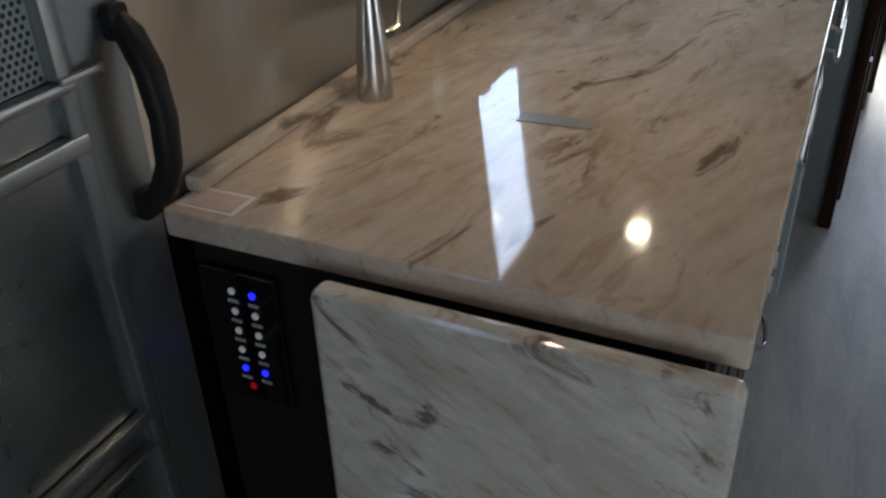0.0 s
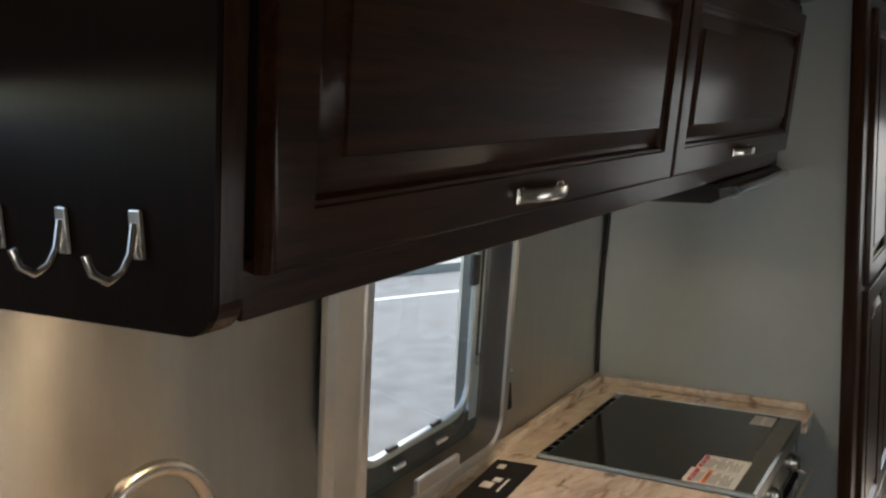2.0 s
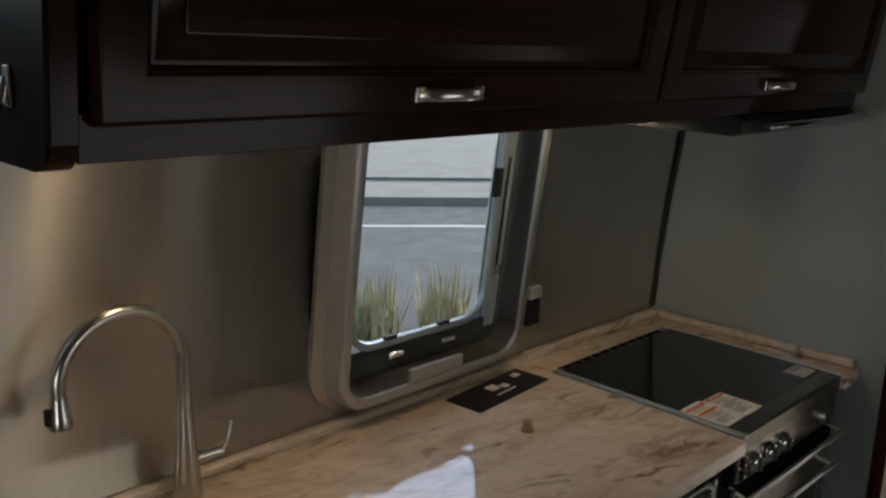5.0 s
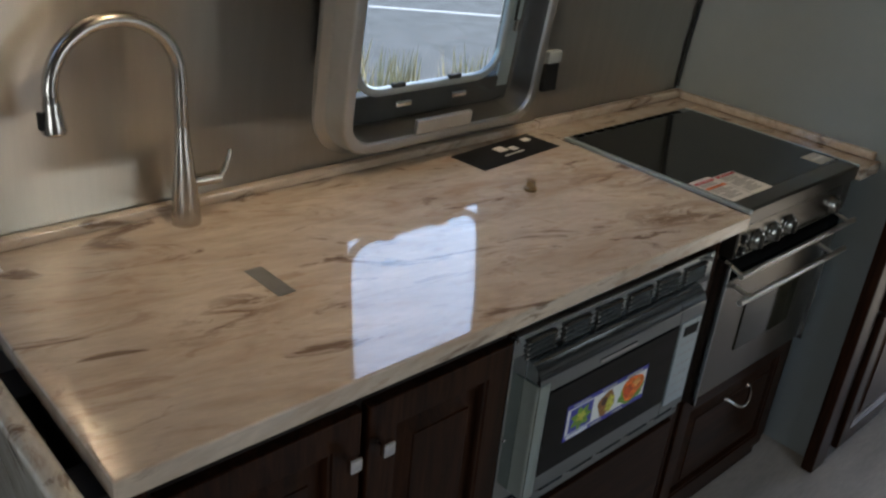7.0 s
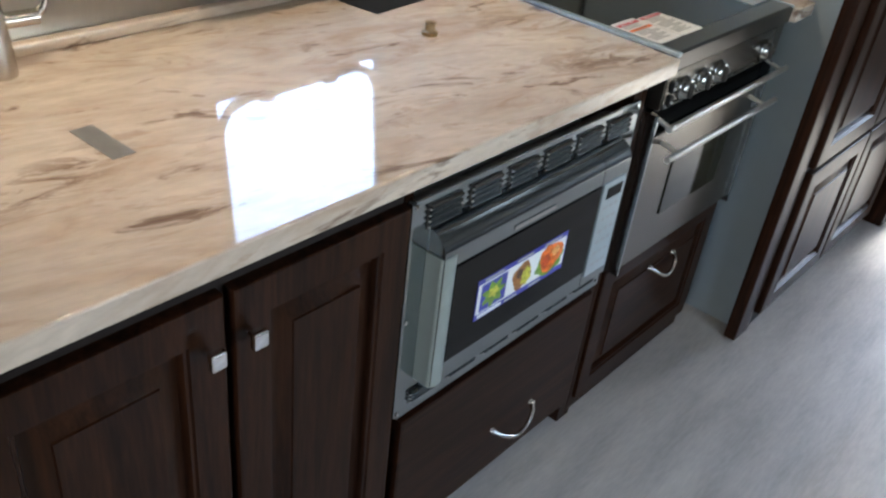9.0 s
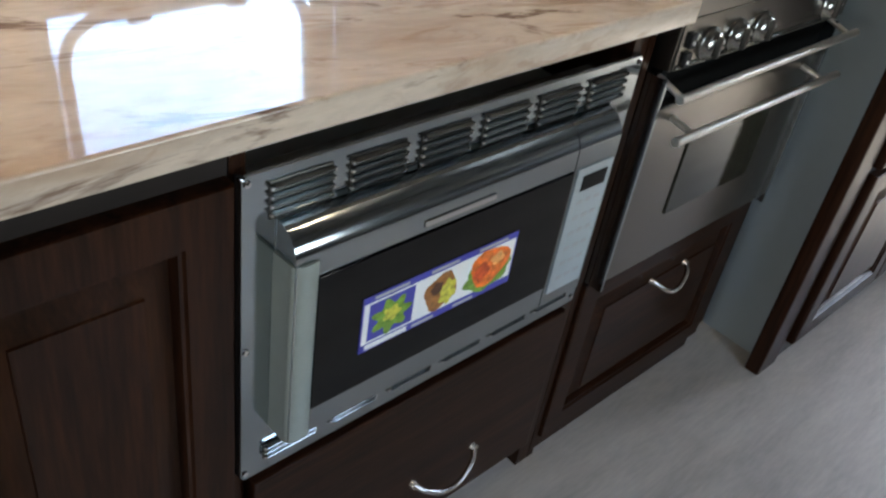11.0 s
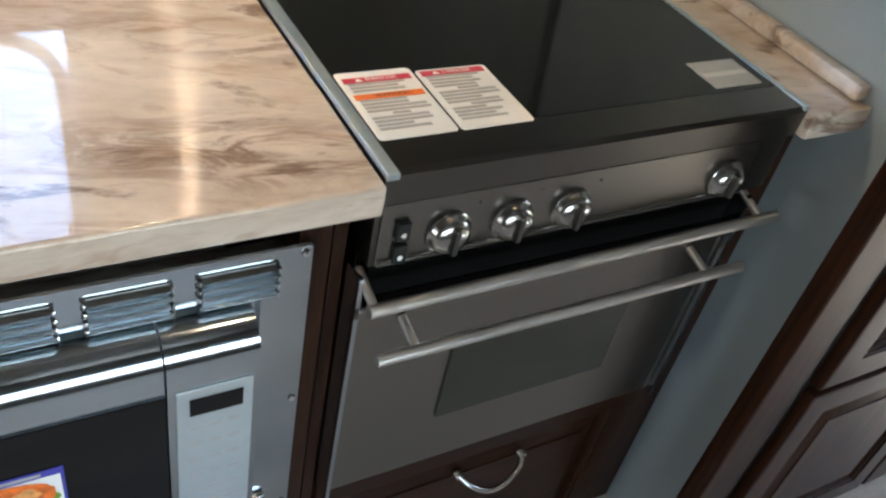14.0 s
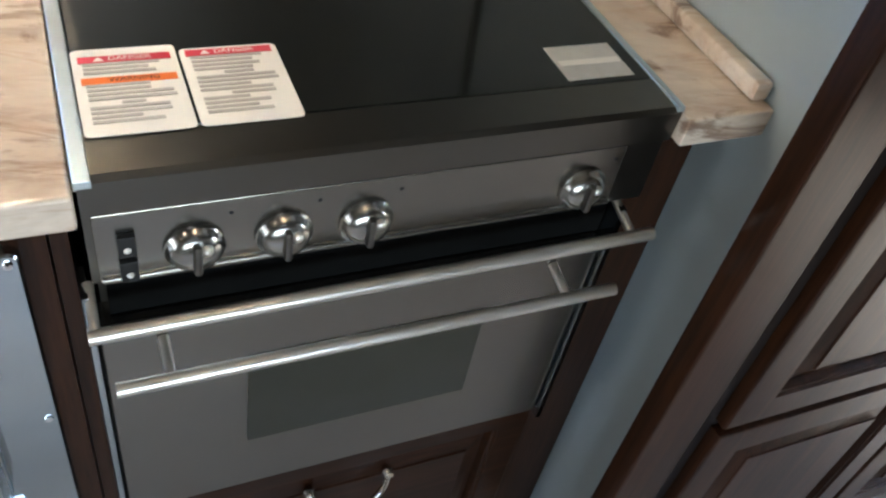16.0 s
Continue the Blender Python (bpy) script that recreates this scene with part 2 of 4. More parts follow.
GREEN_FOOD = mat("green_food_print", (0.16, 0.28, 0.03), 0.45, var=0.6, vscale=120)
BROWN_FOOD = mat("brown_food_print", (0.30, 0.12, 0.03), 0.45, var=0.6, vscale=110)
ORANGE_FOOD = mat("roast_food_print", (0.75, 0.16, 0.02), 0.45, var=0.6, vscale=90)
YELLOW_FOOD = mat("yellow_food_print", (0.55, 0.50, 0.06), 0.45, var=0.5, vscale=140)
DARK_FOOD = mat("dark_food_print", (0.08, 0.03, 0.015), 0.45, var=0.5, vscale=140)
RED_FOOD = mat("red_food_print", (0.55, 0.07, 0.015), 0.45, var=0.5, vscale=120)
PALE_FOOD = mat("pale_food_print", (0.80, 0.36, 0.12), 0.45, var=0.4, vscale=120)
CORK = mat("brass_fitting", (0.30, 0.20, 0.10), 0.4, 0.6, var=0.3, vscale=60)
TAPE = mat("grey_tape", (0.25, 0.24, 0.23), 0.35, 0.3, var=0.08, vscale=30)
LAMP_GLOW = mat("lamp_diffuser", (1.0, 0.72, 0.43), 0.4, emit=4.5, var=0)
PUCK_GLOW = mat("puck_diffuser", (1.0, 0.79, 0.54), 0.4, emit=78.0, var=0)
LED_BLUE = mat("led_blue", (0.02, 0.02, 1.0), 0.4, emit=0.35, var=0)
LED_WHITE = mat("led_white", (0.7, 0.65, 0.65), 0.4, emit=0.03, var=0)
LED_RED = mat("led_red", (0.8, 0.0, 0.02), 0.4, emit=0.03, var=0)
OVEN_GLASS = mat("oven_window_glass", (0.022, 0.021, 0.014), 0.06, var=0.25, vscale=4, spec=0.45)
PANE = glass_mat("window_pane")
ASPHALT = mat("asphalt", (0.050, 0.052, 0.053), 0.9, var=0.45, vscale=4, bump=0.4, bscale=60)
CONCRETE = mat("concrete", (0.13, 0.125, 0.11), 0.9, var=0.2, vscale=2)
PAINT_LINE = mat("road_paint", (0.28, 0.28, 0.275), 0.7, var=0.1, vscale=8)
GRASS_DRY = mat("dry_grass", (0.30, 0.25, 0.13), 0.8, var=0.4, vscale=8)
GRASS_GREEN = mat("green_weed", (0.09, 0.13, 0.045), 0.8, var=0.4, vscale=8)


# ---- building helpers ----
OFF = {}


def thing(name, at, label, category, group="", kind=""):
    ob = new(name)
    ob.empty_display_size = 0.05
    ob.location = at
    OFF[ob] = Vector(at)
    return tagged(ob, label, category, group, kind)


def part(name, bm, material, parent=None, label="", smooth=False):
    """One mesh, drawn in world places, under its thing."""
    bmesh.ops.recalc_face_normals(bm, faces=bm.faces[:])
    me = bpy.data.meshes.new(name)
    off = OFF.get(parent, Vector((0, 0, 0)))
    bmesh.ops.translate(bm, vec=-off, verts=bm.verts[:])
    bm.to_mesh(me)
    bm.free()
    me.materials.append(material)
    for f in me.polygons:
        f.use_smooth = smooth
    if smooth:
        me.set_sharp_from_angle(angle=radians(38))
    ob = new(name, me)
    OFF[ob] = off
    if smooth:
        wn = ob.modifiers.new("even_normals", "WEIGHTED_NORMAL")
        wn.keep_sharp = True
    if parent is not None:
        ob.parent = parent
    if label:
        ob["label"] = label
    return ob


def box(x0, x1, y0, y1, z0, z1, bevel=0.0, seg=2, bm=None):
    out = bmesh.new() if bm is None else bm
    made = bmesh.ops.create_cube(out, size=1.0)["verts"]
    for v in made:
        v.co = Vector(((x0 + x1) / 2 + v.co.x * (x1 - x0), (y0 + y1) / 2 + v.co.y * (y1 - y0), (z0 + z1) / 2 + v.co.z * (z1 - z0)))
    if bevel:
        edges = list({e for v in made for e in v.link_edges})
        bmesh.ops.bevel(out, geom=edges, offset=bevel, segments=seg, affect="EDGES", profile=0.5)
    return out


def rod(a, b, r, n=14, bm=None, r2=None):
    """A round bar from a to b."""
    out = bmesh.new() if bm is None else bm
    a, b = Vector(a), Vector(b)
    m = Matrix.Translation((a + b) / 2) @ (b - a).to_track_quat("Z", "Y").to_matrix().to_4x4()
    bmesh.ops.create_cone(out, cap_ends=True, segments=n, radius1=r, radius2=r if r2 is None else r2, depth=(b - a).length, matrix=m)
    return out


def lathe(profile, at, axis="z", n=28, bm=None):
    """Turns (radius, height) pairs round an axis."""
    out = bmesh.new() if bm is None else bm
    turn = {"z": Matrix.Identity(3), "-y": Matrix(((1, 0, 0), (0, 0, -1), (0, 1, 0))), "-z": Matrix(((1, 0, 0), (0, -1, 0), (0, 0, -1)))}[axis]
    rings = []
    for r, h in profile:
        rings.append([out.verts.new(Vector(at) + turn @ Vector((r * math.cos(2 * math.pi * k / n), r * math.sin(2 * math.pi * k / n), h))) for k in range(n)])
    for p, q in zip(rings, rings[1:]):
        for k in range(n):
            out.faces.new((p[k], p[(k + 1) % n], q[(k + 1) % n], q[k]))
    if profile[0][0] < 0.001:
        out.faces.new(rings[0]), out.faces.new(rings[-1])
    else:
        for k in range(n):
            out.faces.new((rings[-1][k], rings[-1][(k + 1) % n], rings[0][(k + 1) % n], rings[0][k]))
    return out


def sweep(points, r, n=10, bm=None, radii=None):
    """A round tube along points."""
    out = bmesh.new() if bm is None else bm
    pts = [Vector(p) for p in points]
    rings, side = [], None
    for k, p in enumerate(pts):
        d = (pts[min(k + 1, len(pts) - 1)] - pts[max(k - 1, 0)]).normalized()
        if side is None:
            side = d.orthogonal().normalized()
        side = (side - d * side.dot(d)).normalized()
        up = d.cross(side)
        rr = radii[k] if radii else r
        rings.append([out.verts.new(p + rr * (math.cos(2 * math.pi * j / n) * side + math.sin(2 * math.pi * j / n) * up)) for j in range(n)])
    for p, q in zip(rings, rings[1:]):
        for j in range(n):
            out.faces.new((p[j], p[(j + 1) % n], q[(j + 1) % n], q[j]))
    out.faces.new(rings[0]), out.faces.new(rings[-1])
    return out


def round_rect(x0, x1, z0, z1, r, n=6):
    """The outline of a rectangle with round corners, as (x, z) pairs."""
    if r <= 0:
        return [(x0, z0), (x1, z0), (x1, z1), (x0, z1)]
    out = []
    for cx, cz, a in ((x1 - r, z0 + r, -90), (x1 - r, z1 - r, 0), (x0 + r, z1 - r, 90), (x0 + r, z0 + r, 180)):
        out += [(cx + r * math.cos(radians(a + 90 * k / n)), cz + r * math.sin(radians(a + 90 * k / n))) for k in range(n + 1)]
    return out


def rings(loops, close=(False, True), bm=None):
    """A skin over loops of equally many points."""
    out = bmesh.new() if bm is None else bm
    vs = [[out.verts.new(p) for p in loop] for loop in loops]
    for p, q in zip(vs, vs[1:]):
        for k in range(len(p)):
            out.faces.new((p[k], p[(k + 1) % len(p)], q[(k + 1) % len(p)], q[k]))
    if close[0]:
        out.faces.new(vs[0])
    if close[1]:
        out.faces.new(vs[-1])
    return out


def steps_y(x0, x1, z0, z1, y, profile, r=0.0, close=(True, True)):
    """Nested outlines that face -y: profile is (inset, proud) pairs."""
    return rings([[(x, y - h, z) for x, z in round_rect(x0 + i, x1 - i, z0 + i, z1 - i, max(r - i, 0.002) if r else 0)] for i, h in profile], close)


def panel_door(name, x0, x1, z0, z1, y, parent, t=0.020, rail=0.062, upright=True):
    """A frame-and-raised-panel cabinet front that faces -y, its back at y."""
    frame_ob = part(name, steps_y(x0, x1, z0, z1, y, [(0, 0), (0, t - 0.005), (0.002, t - 0.0015), (0.006, t), (rail - 0.010, t), (rail - 0.008, t - 0.004), (rail - 0.004, t - 0.0045), (rail - 0.002, t - 0.008), (rail, t - 0.015)], close=(True, False)), WOOD_Z if upright else WOOD_X, parent, smooth=True)
    part("panel", steps_y(x0 + rail, x1 - rail, z0 + rail, z1 - rail, y, [(0, t - 0.015), (0.005, t - 0.015), (0.010, t - 0.013), (0.030, t - 0.004), (0.031, t - 0.0015), (0.034, t - 0.001)], close=(False, True)), WOOD_Z if upright else WOOD_X, frame_ob, smooth=True)
    return frame_ob


def bow_pull(x0, x1, z, y, parent, drop=0.0, flat=False):
    """A bow handle between two feet on a face at y."""
    pts = []
    for k in range(13):
        u = k / 12
        s = math.sin(math.pi * u) ** 0.5
        pts.append((x0 + (x1 - x0) * u, y - 0.004 - 0.024 * s, z - drop * math.sin(math.pi * u)))
    bm = sweep(pts, 0.0026 if flat else 0.0045, 10)
    if flat:
        for v in bm.verts:
            v.co.z = z + (v.co.z - z) * 3.2
    for x in (x0, x1):
        if flat:
            box(x - 0.009, x + 0.009, y - 0.005, y, z - 0.010, z + 0.010, 0.002, bm=bm)
        else:
            rod((x, y, z), (x, y - 0.008, z), 0.008, 12, bm, r2=0.006)
    return part("handle", bm, NICKEL, parent, "satin nickel bow handle", True)


# ---- the trailer's shell ----
PROFILE = [(0.655, 0.0), (0.65, 0.60), (0.632, 0.92), (0.622, 1.10), (0.609, 1.25), (0.585, 1.47), (0.555, 1.60), (0.51, 1.75), (0.44, 1.87), (0.33, 1.935), (0.279, 1.950), (0.154, 1.981), (0.045, 2.003), (-0.025, 2.014), (-0.13, 2.028), (-0.30, 2.042), (-0.50, 2.047)]
X0, X1, MID = -1.5, 4.6, -0.5


def wall_y(z):
    """The inner face of the window wall at a height."""
    for (ya, za), (yb, zb) in zip(PROFILE, PROFILE[1:]):
        if za <= z <= zb:
            return ya + (yb - ya) * (z - za) / (zb - za)
    return PROFILE[-1][0]


def shell_strip(name, zs, xs, holes, material, mirror=False, label="", category=""):
    """Part of the shell, bent to the profile, with openings (x0, x1, z0, z1) through its thickness."""
    bm = bmesh.new()
    zs = sorted({*zs, *(h[2] for h in holes), *(h[3] for h in holes)})
    xs = sorted({*xs, *(h[0] for h in holes), *(h[1] for h in holes)})
    side = lambda y: 2 * MID - y if mirror else y
    vs = {(x, z): bm.verts.new((x, side(wall_y(z)), z)) for x in xs for z in zs}
    for xa, xb in zip(xs, xs[1:]):
        for za, zb in zip(zs, zs[1:]):
            if any(h[0] - 1e-6 <= xa and xb <= h[1] + 1e-6 and h[2] - 1e-6 <= za and zb <= h[3] + 1e-6 for h in holes):
                continue
            f = bm.faces.new((vs[xa, za], vs[xb, za], vs[xb, zb], vs[xa, zb]))
            f.smooth = True
    me = bpy.data.meshes.new(name)
    bm.normal_update()
    bm.to_mesh(me)
    bm.free()
    me.materials.append(material)
    ob = new(name, me)
    sol = ob.modifiers.new("thickness", "SOLIDIFY")
    sol.thickness, sol.offset = 0.05, 1.0 if mirror else -1.0
    return tagged(ob, label, category, kind="structure")


ZW = [z for _, z in PROFILE if z <= 1.935]
WIN = (0.748, 1.234, 1.02, 1.64)
DOORWAY = (-0.755, -0.006, 0.0, 1.80)
shell_strip("wall_north", ZW + [0.3], [X0, 0.0, 1.4, 2.0, X1], [WIN, DOORWAY], WALL_METAL, label="curved brushed aluminium side wall behind the counter", category="wall")
# unseen wall, added to close the room and shape reflections
shell_strip("wall_south", ZW, [X0, X1], [(0.65, 1.75, 0.64, 1.16)], UNSEEN_WALL, mirror=True, label="unseen curved side wall, added in a dark colour, with an opening", category="wall")


def ceiling_mesh():
    pts = [p for p in PROFILE if p[1] >= 1.935]
    ys = [(y, z) for y, z in pts] + [(2 * MID - y, z) for y, z in reversed(pts[:-1])]
    bm = bmesh.new()
    rows = [[bm.verts.new((x, y, z)) for y, z in ys] for x in (X0, X1)]
    for k in range(len(ys) - 1):
        bm.faces.new((rows[0][k], rows[0][k + 1], rows[1][k + 1], rows[1][k])).smooth = True
    bm.normal_update()
    me = bpy.data.meshes.new("ceiling")
    bm.to_mesh(me)
    bm.free()
    me.materials.append(CEIL_METAL)
    ob = new("ceiling", me)
    sol = ob.modifiers.new("thickness", "SOLIDIFY")
    sol.thickness, sol.offset = 0.05, -1.0 if me.polygons[3].normal.z > 0 else 1.0
    sol.offset = -sol.offset
    return tagged(ob, "curved grey aluminium ceiling with small rivets", "ceiling", kind="structure")


ceiling = ceiling_mesh()
rv = bmesh.new()
for k in range(15):
    bmesh.ops.create_icosphere(rv, subdivisions=1, radius=0.0023, matrix=Matrix.Translation((0.004 + 0.0965 * k, -0.027, 2.0125)))
rivets = tagged(part("ceiling_rivets", rv, ALU, None, smooth=True), "row of small round rivet heads on the ceiling", "rivets", kind="structure")

floor = tagged(part("floor", box(X0, X1, -1.75, 0.75, -0.06, 0.0), FLOOR_MAT), "pale grey vinyl floor with faint streaks", "floor", kind="structure")
# unseen end walls, added to close off the light
tagged(part("wall_west", box(X0 - 0.05, X0 - 0.002, -1.72, 0.72, 0, 2.1), UNSEEN_WALL), "unseen end wall, added in a dark colour", "wall", kind="structure")
east = box(X1 + 0.002, X1 + 0.05, -1.75, 0.75, 0, 0.85)
box(X1 + 0.002, X1 + 0.05, -1.75, 0.75, 1.65, 2.1, bm=east)
box(X1 + 0.002, X1 + 0.05, -1.75, -1.30, 0.85, 1.65, bm=east)
box(X1 + 0.002, X1 + 0.05, 0.30, 0.75, 0.85, 1.65, bm=east)
tagged(part("wall_east", east, UNSEEN_WALL), "unseen end wall, added in a dark colour, with a wide opening", "wall", kind="structure")


def cut_to_shell(x0, x1, y0, z0, z1, gap=0.0, r=0.0):
    """An upright slab across the trailer that follows the curved wall at its back."""
    zs = [z0] + [z for _, z in PROFILE if z0 < z < z1] + [z1]
    corner = [(y0 + r - r * math.sin(radians(q)), z0 + r - r * math.cos(radians(q))) for q in range(90, -1, -15)] if r else [(y0, z0)]
    outline = corner + [(wall_y(z) - gap, z) for z in zs if wall_y(z) - gap > y0] + [(y0, z1)]
    return rings([[(x, y, z) for y, z in outline] for x in (x0, x1)], (True, True))


PART_X = 1.998
tagged(part("wall_partition", cut_to_shell(PART_X, PART_X + 0.03, -0.072, 0.0, 2.018), GREY_PANEL), "smooth blue-grey partition wall beside the stove", "wall", kind="structure")
tagged(part("trim", sweep([(PART_X - 0.004, wall_y(z) - 0.004, z) for z in (0.95, 1.1, 1.3, 1.5, 1.60)], 0.006, 8), GASKET, smooth=True), "thin dark seam in the wall corner", "trim", kind="structure")

# ---- pantry beyond the partition ----
pantry = thing("pantry_cabinet", (PART_X + 0.03, -0.1, 0), "tall dark-stained wooden pantry cabinet with panelled doors", "cabinet")
part("post", box(1.938, 2.020, -0.108, -0.0725, 0.0, 2.024, 0.005), WOOD_Z, pantry, smooth=True)
part("body", box(2.022, PART_X + 0.95, -0.100, 0.30, 0.0, 2.02), WOOD_DARK, pantry)
for xa, xb in ((2.045, 2.47), (2.482, PART_X + 0.93)):
    for za, zb in ((0.05, 0.50), (0.515, 1.25), (1.265, 1.98)):
        panel_door("door", xa, xb, za, zb, -0.101, pantry)
wardrobe = thing("wardrobe", (PART_X + 1.0, -0.1, 0), "tall dark-stained wooden wardrobe beyond the pantry", "wardrobe")
part("body", box(PART_X + 0.97, PART_X + 1.9, -0.165, 0.30, 0.0, 2.02, 0.004), WOOD_Z, wardrobe)
for za, zb in ((0.05, 0.50), (0.515, 1.98)):
    panel_door("door", PART_X + 1.04, PART_X + 1.6, za, zb, -0.166, wardrobe)

# ---- base cabinets ----
FACE = 0.05
TOP = 0.92
sink_cab = thing("sink_cabinet", (0.02, FACE, 0), "dark-stained wooden base cabinet with two panelled doors", "cabinet")
part("body", box(0.020, 0.692, FACE, 0.61, 0.07, 0.884), WOOD_DARK, sink_cab)
part("plinth", box(0.03, 0.69, FACE + 0.05, 0.60, 0.0, 0.068), WOOD_DARK, sink_cab)
part("stile", box(0.018, 0.056, FACE - 0.003, FACE + 0.03, 0.07, 0.882, 0.002), WOOD_Z, sink_cab)
part("rail", box(0.057, 0.691, FACE + 0.008, FACE + 0.03, 0.836, 0.882, 0.002), WOOD_X, sink_cab)
for xa, xb, kx in ((0.060, 0.374, 0.343), (0.386, 0.690, 0.404)):
    d = panel_door("door", xa, xb, 0.085, 0.834, FACE, sink_cab)
    kn = box(kx - 0.011, kx + 0.011, FACE - 0.022 - 0.028, FACE - 0.022 - 0.016, 0.755, 0.780, 0.003)
    rod((kx, FACE - 0.018, 0.768), (kx, FACE - 0.042, 0.768), 0.006, 10, kn)
    part("knob", kn, CHROME, d, "small square chrome knob", True)

panel = thing("switch_panel", (0.015, 0.55, 0.75), "black switch panel with lit blue and white buttons", "panel")
part("plate", box(0.010, 0.019, 0.495, 0.600, 0.665, 0.850, 0.003), BLACK_GLASS, panel)
for col, yy in enumerate((0.557, 0.529)):
    for row in range(5):
        zz = 0.823 - 0.0278 * row
        blue = (col, row) in ((1, 0), (0, 4), (1, 4))
        bm = lathe([(0.0001, 0.0), (0.0045, 0.0), (0.0045, 0.002), (0.0001, 0.0022)], (0, 0, 0), "z", 10)
        bmesh.ops.transform(bm, matrix=Matrix.Translation((0.0098, yy, zz)) @ Matrix.Rotation(radians(-90), 4, "Y"), verts=bm.verts[:])
        part("button", bm, LED_BLUE if blue else LED_WHITE, panel)
        part("button_label", box(0.0085, 0.0098, yy - 0.007, yy + 0.007, zz - 0.0155, zz - 0.0115), GREY_PRINT, panel)
bm = lathe([(0.0001, 0.0), (0.0045, 0.0), (0.0045, 0.002), (0.0001, 0.0022)], (0, 0, 0), "z", 10)
bmesh.ops.transform(bm, matrix=Matrix.Translation((0.0098, 0.550, 0.686)) @ Matrix.Rotation(radians(-90), 4, "Y"), verts=bm.verts[:])
part("button", bm, LED_RED, panel)

mw_cab = thing("microwave_cabinet", (0.70, FACE, 0), "dark-stained wooden cabinet with a drawer below the microwave", "cabinet")
part("side_panel", box(0.694, 0.712, FACE, 0.61, 0.0, 0.884), WOOD_Z, mw_cab)
part("side_panel", box(1.302, 1.334, FACE - 0.004, 0.61, 0.0, 0.884), WOOD_Z, mw_cab)
part("body", box(0.713, 1.301, FACE + 0.01, 0.61, 0.07, 0.405), WOOD_DARK, mw_cab)
part("plinth", box(0.713, 1.301, FACE + 0.05, 0.60, 0.0, 0.068), WOOD_DARK, mw_cab)
dr = part("drawer", steps_y(0.714, 1.300, 0.075, 0.398, FACE + 0.012, [(0, 0), (0, 0.026), (0.002, 0.030), (0.007, 0.032)]), WOOD_X, mw_cab, smooth=True)
bow_pull(1.000, 1.130, 0.188, FACE - 0.020, dr, drop=0.03)

stove_cab = thing("stove_cabinet", (1.34, FACE, 0), "dark-stained wooden cabinet around the stove with a panelled drawer", "cabinet")
part("side_panel", box(1.336, 1.350, FACE - 0.004, 0.60, 0.0, 0.884), WOOD_Z, stove_cab)
part("side_panel", box(1.886, PART_X - 0.002, FACE + 0.028, 0.60, 0.0, 0.884), WOOD_Z, stove_cab)
part("body", box(1.351, 1.885, FACE + 0.0175, 0.60, 0.03, 0.400), WOOD_DARK, stove_cab)
dr = panel_door("drawer", 1.353, 1.883, 0.050, 0.418, FACE + 0.008, stove_cab, upright=False, rail=0.055)
bow_pull(1.572, 1.680, 0.338, FACE - 0.012, dr, drop=0.028)
part("plinth", box(1.351, 1.885, FACE + 0.004, FACE + 0.016, 0.0, 0.046), WOOD_X, stove_cab)

# ---- worktop ----
worktop = thing("worktop", (0.0, 0.0, 0.88), "polished beige stone-look worktop with brown veins", "worktop")
part("slab", box(0.0, 1.359, 0.0, 0.626, 0.886, TOP, 0.004, 3), STONE, worktop, smooth=True)
part("upstand", box(0.045, 1.359, 0.604, 0.627, TOP + 0.0005, TOP + 0.020, 0.004, 2), STONE, worktop, smooth=True)
part("slab", box(1.3595, PART_X - 0.001, 0.525, 0.626, 0.886, TOP, 0.003), STONE, worktop, smooth=True)
part("slab", box(1.8945, PART_X - 0.001, 0.0, 0.524, 0.888, TOP, 0.003), STONE, worktop, smooth=True)
part("upstand", box(1.3595, PART_X - 0.001, 0.604, 0.627, TOP + 0.0005, TOP + 0.024, 0.004), STONE, worktop, smooth=True)
part("upstand", box(PART_X - 0.022, PART_X - 0.001, 0.014, 0.603, TOP + 0.0005, TOP + 0.022, 0.005), STONE, worktop, smooth=True)

leaf = thing("folding_leaf", (-0.04, 0.0, 0.58), "stone-look flap, coloured paler as if lit, hanging folded down at the worktop end", "table leaf")
part("leaf", box(-0.058, -0.024, -0.004, 0.407, 0.570, 0.903, 0.012, 4), STONE_LIT, leaf, smooth=True)
for yy in (0.07, 0.31):
    part("hinge", box(-0.030, 0.019, yy - 0.035, yy + 0.035, 0.862, 0.874, 0.002), BLACK, leaf, "black folding bracket")
    part("bracket", box(-0.028, 0.019, yy - 0.012, yy + 0.012, 0.66, 0.86, 0.002), BLACK, leaf, "black folding bracket")

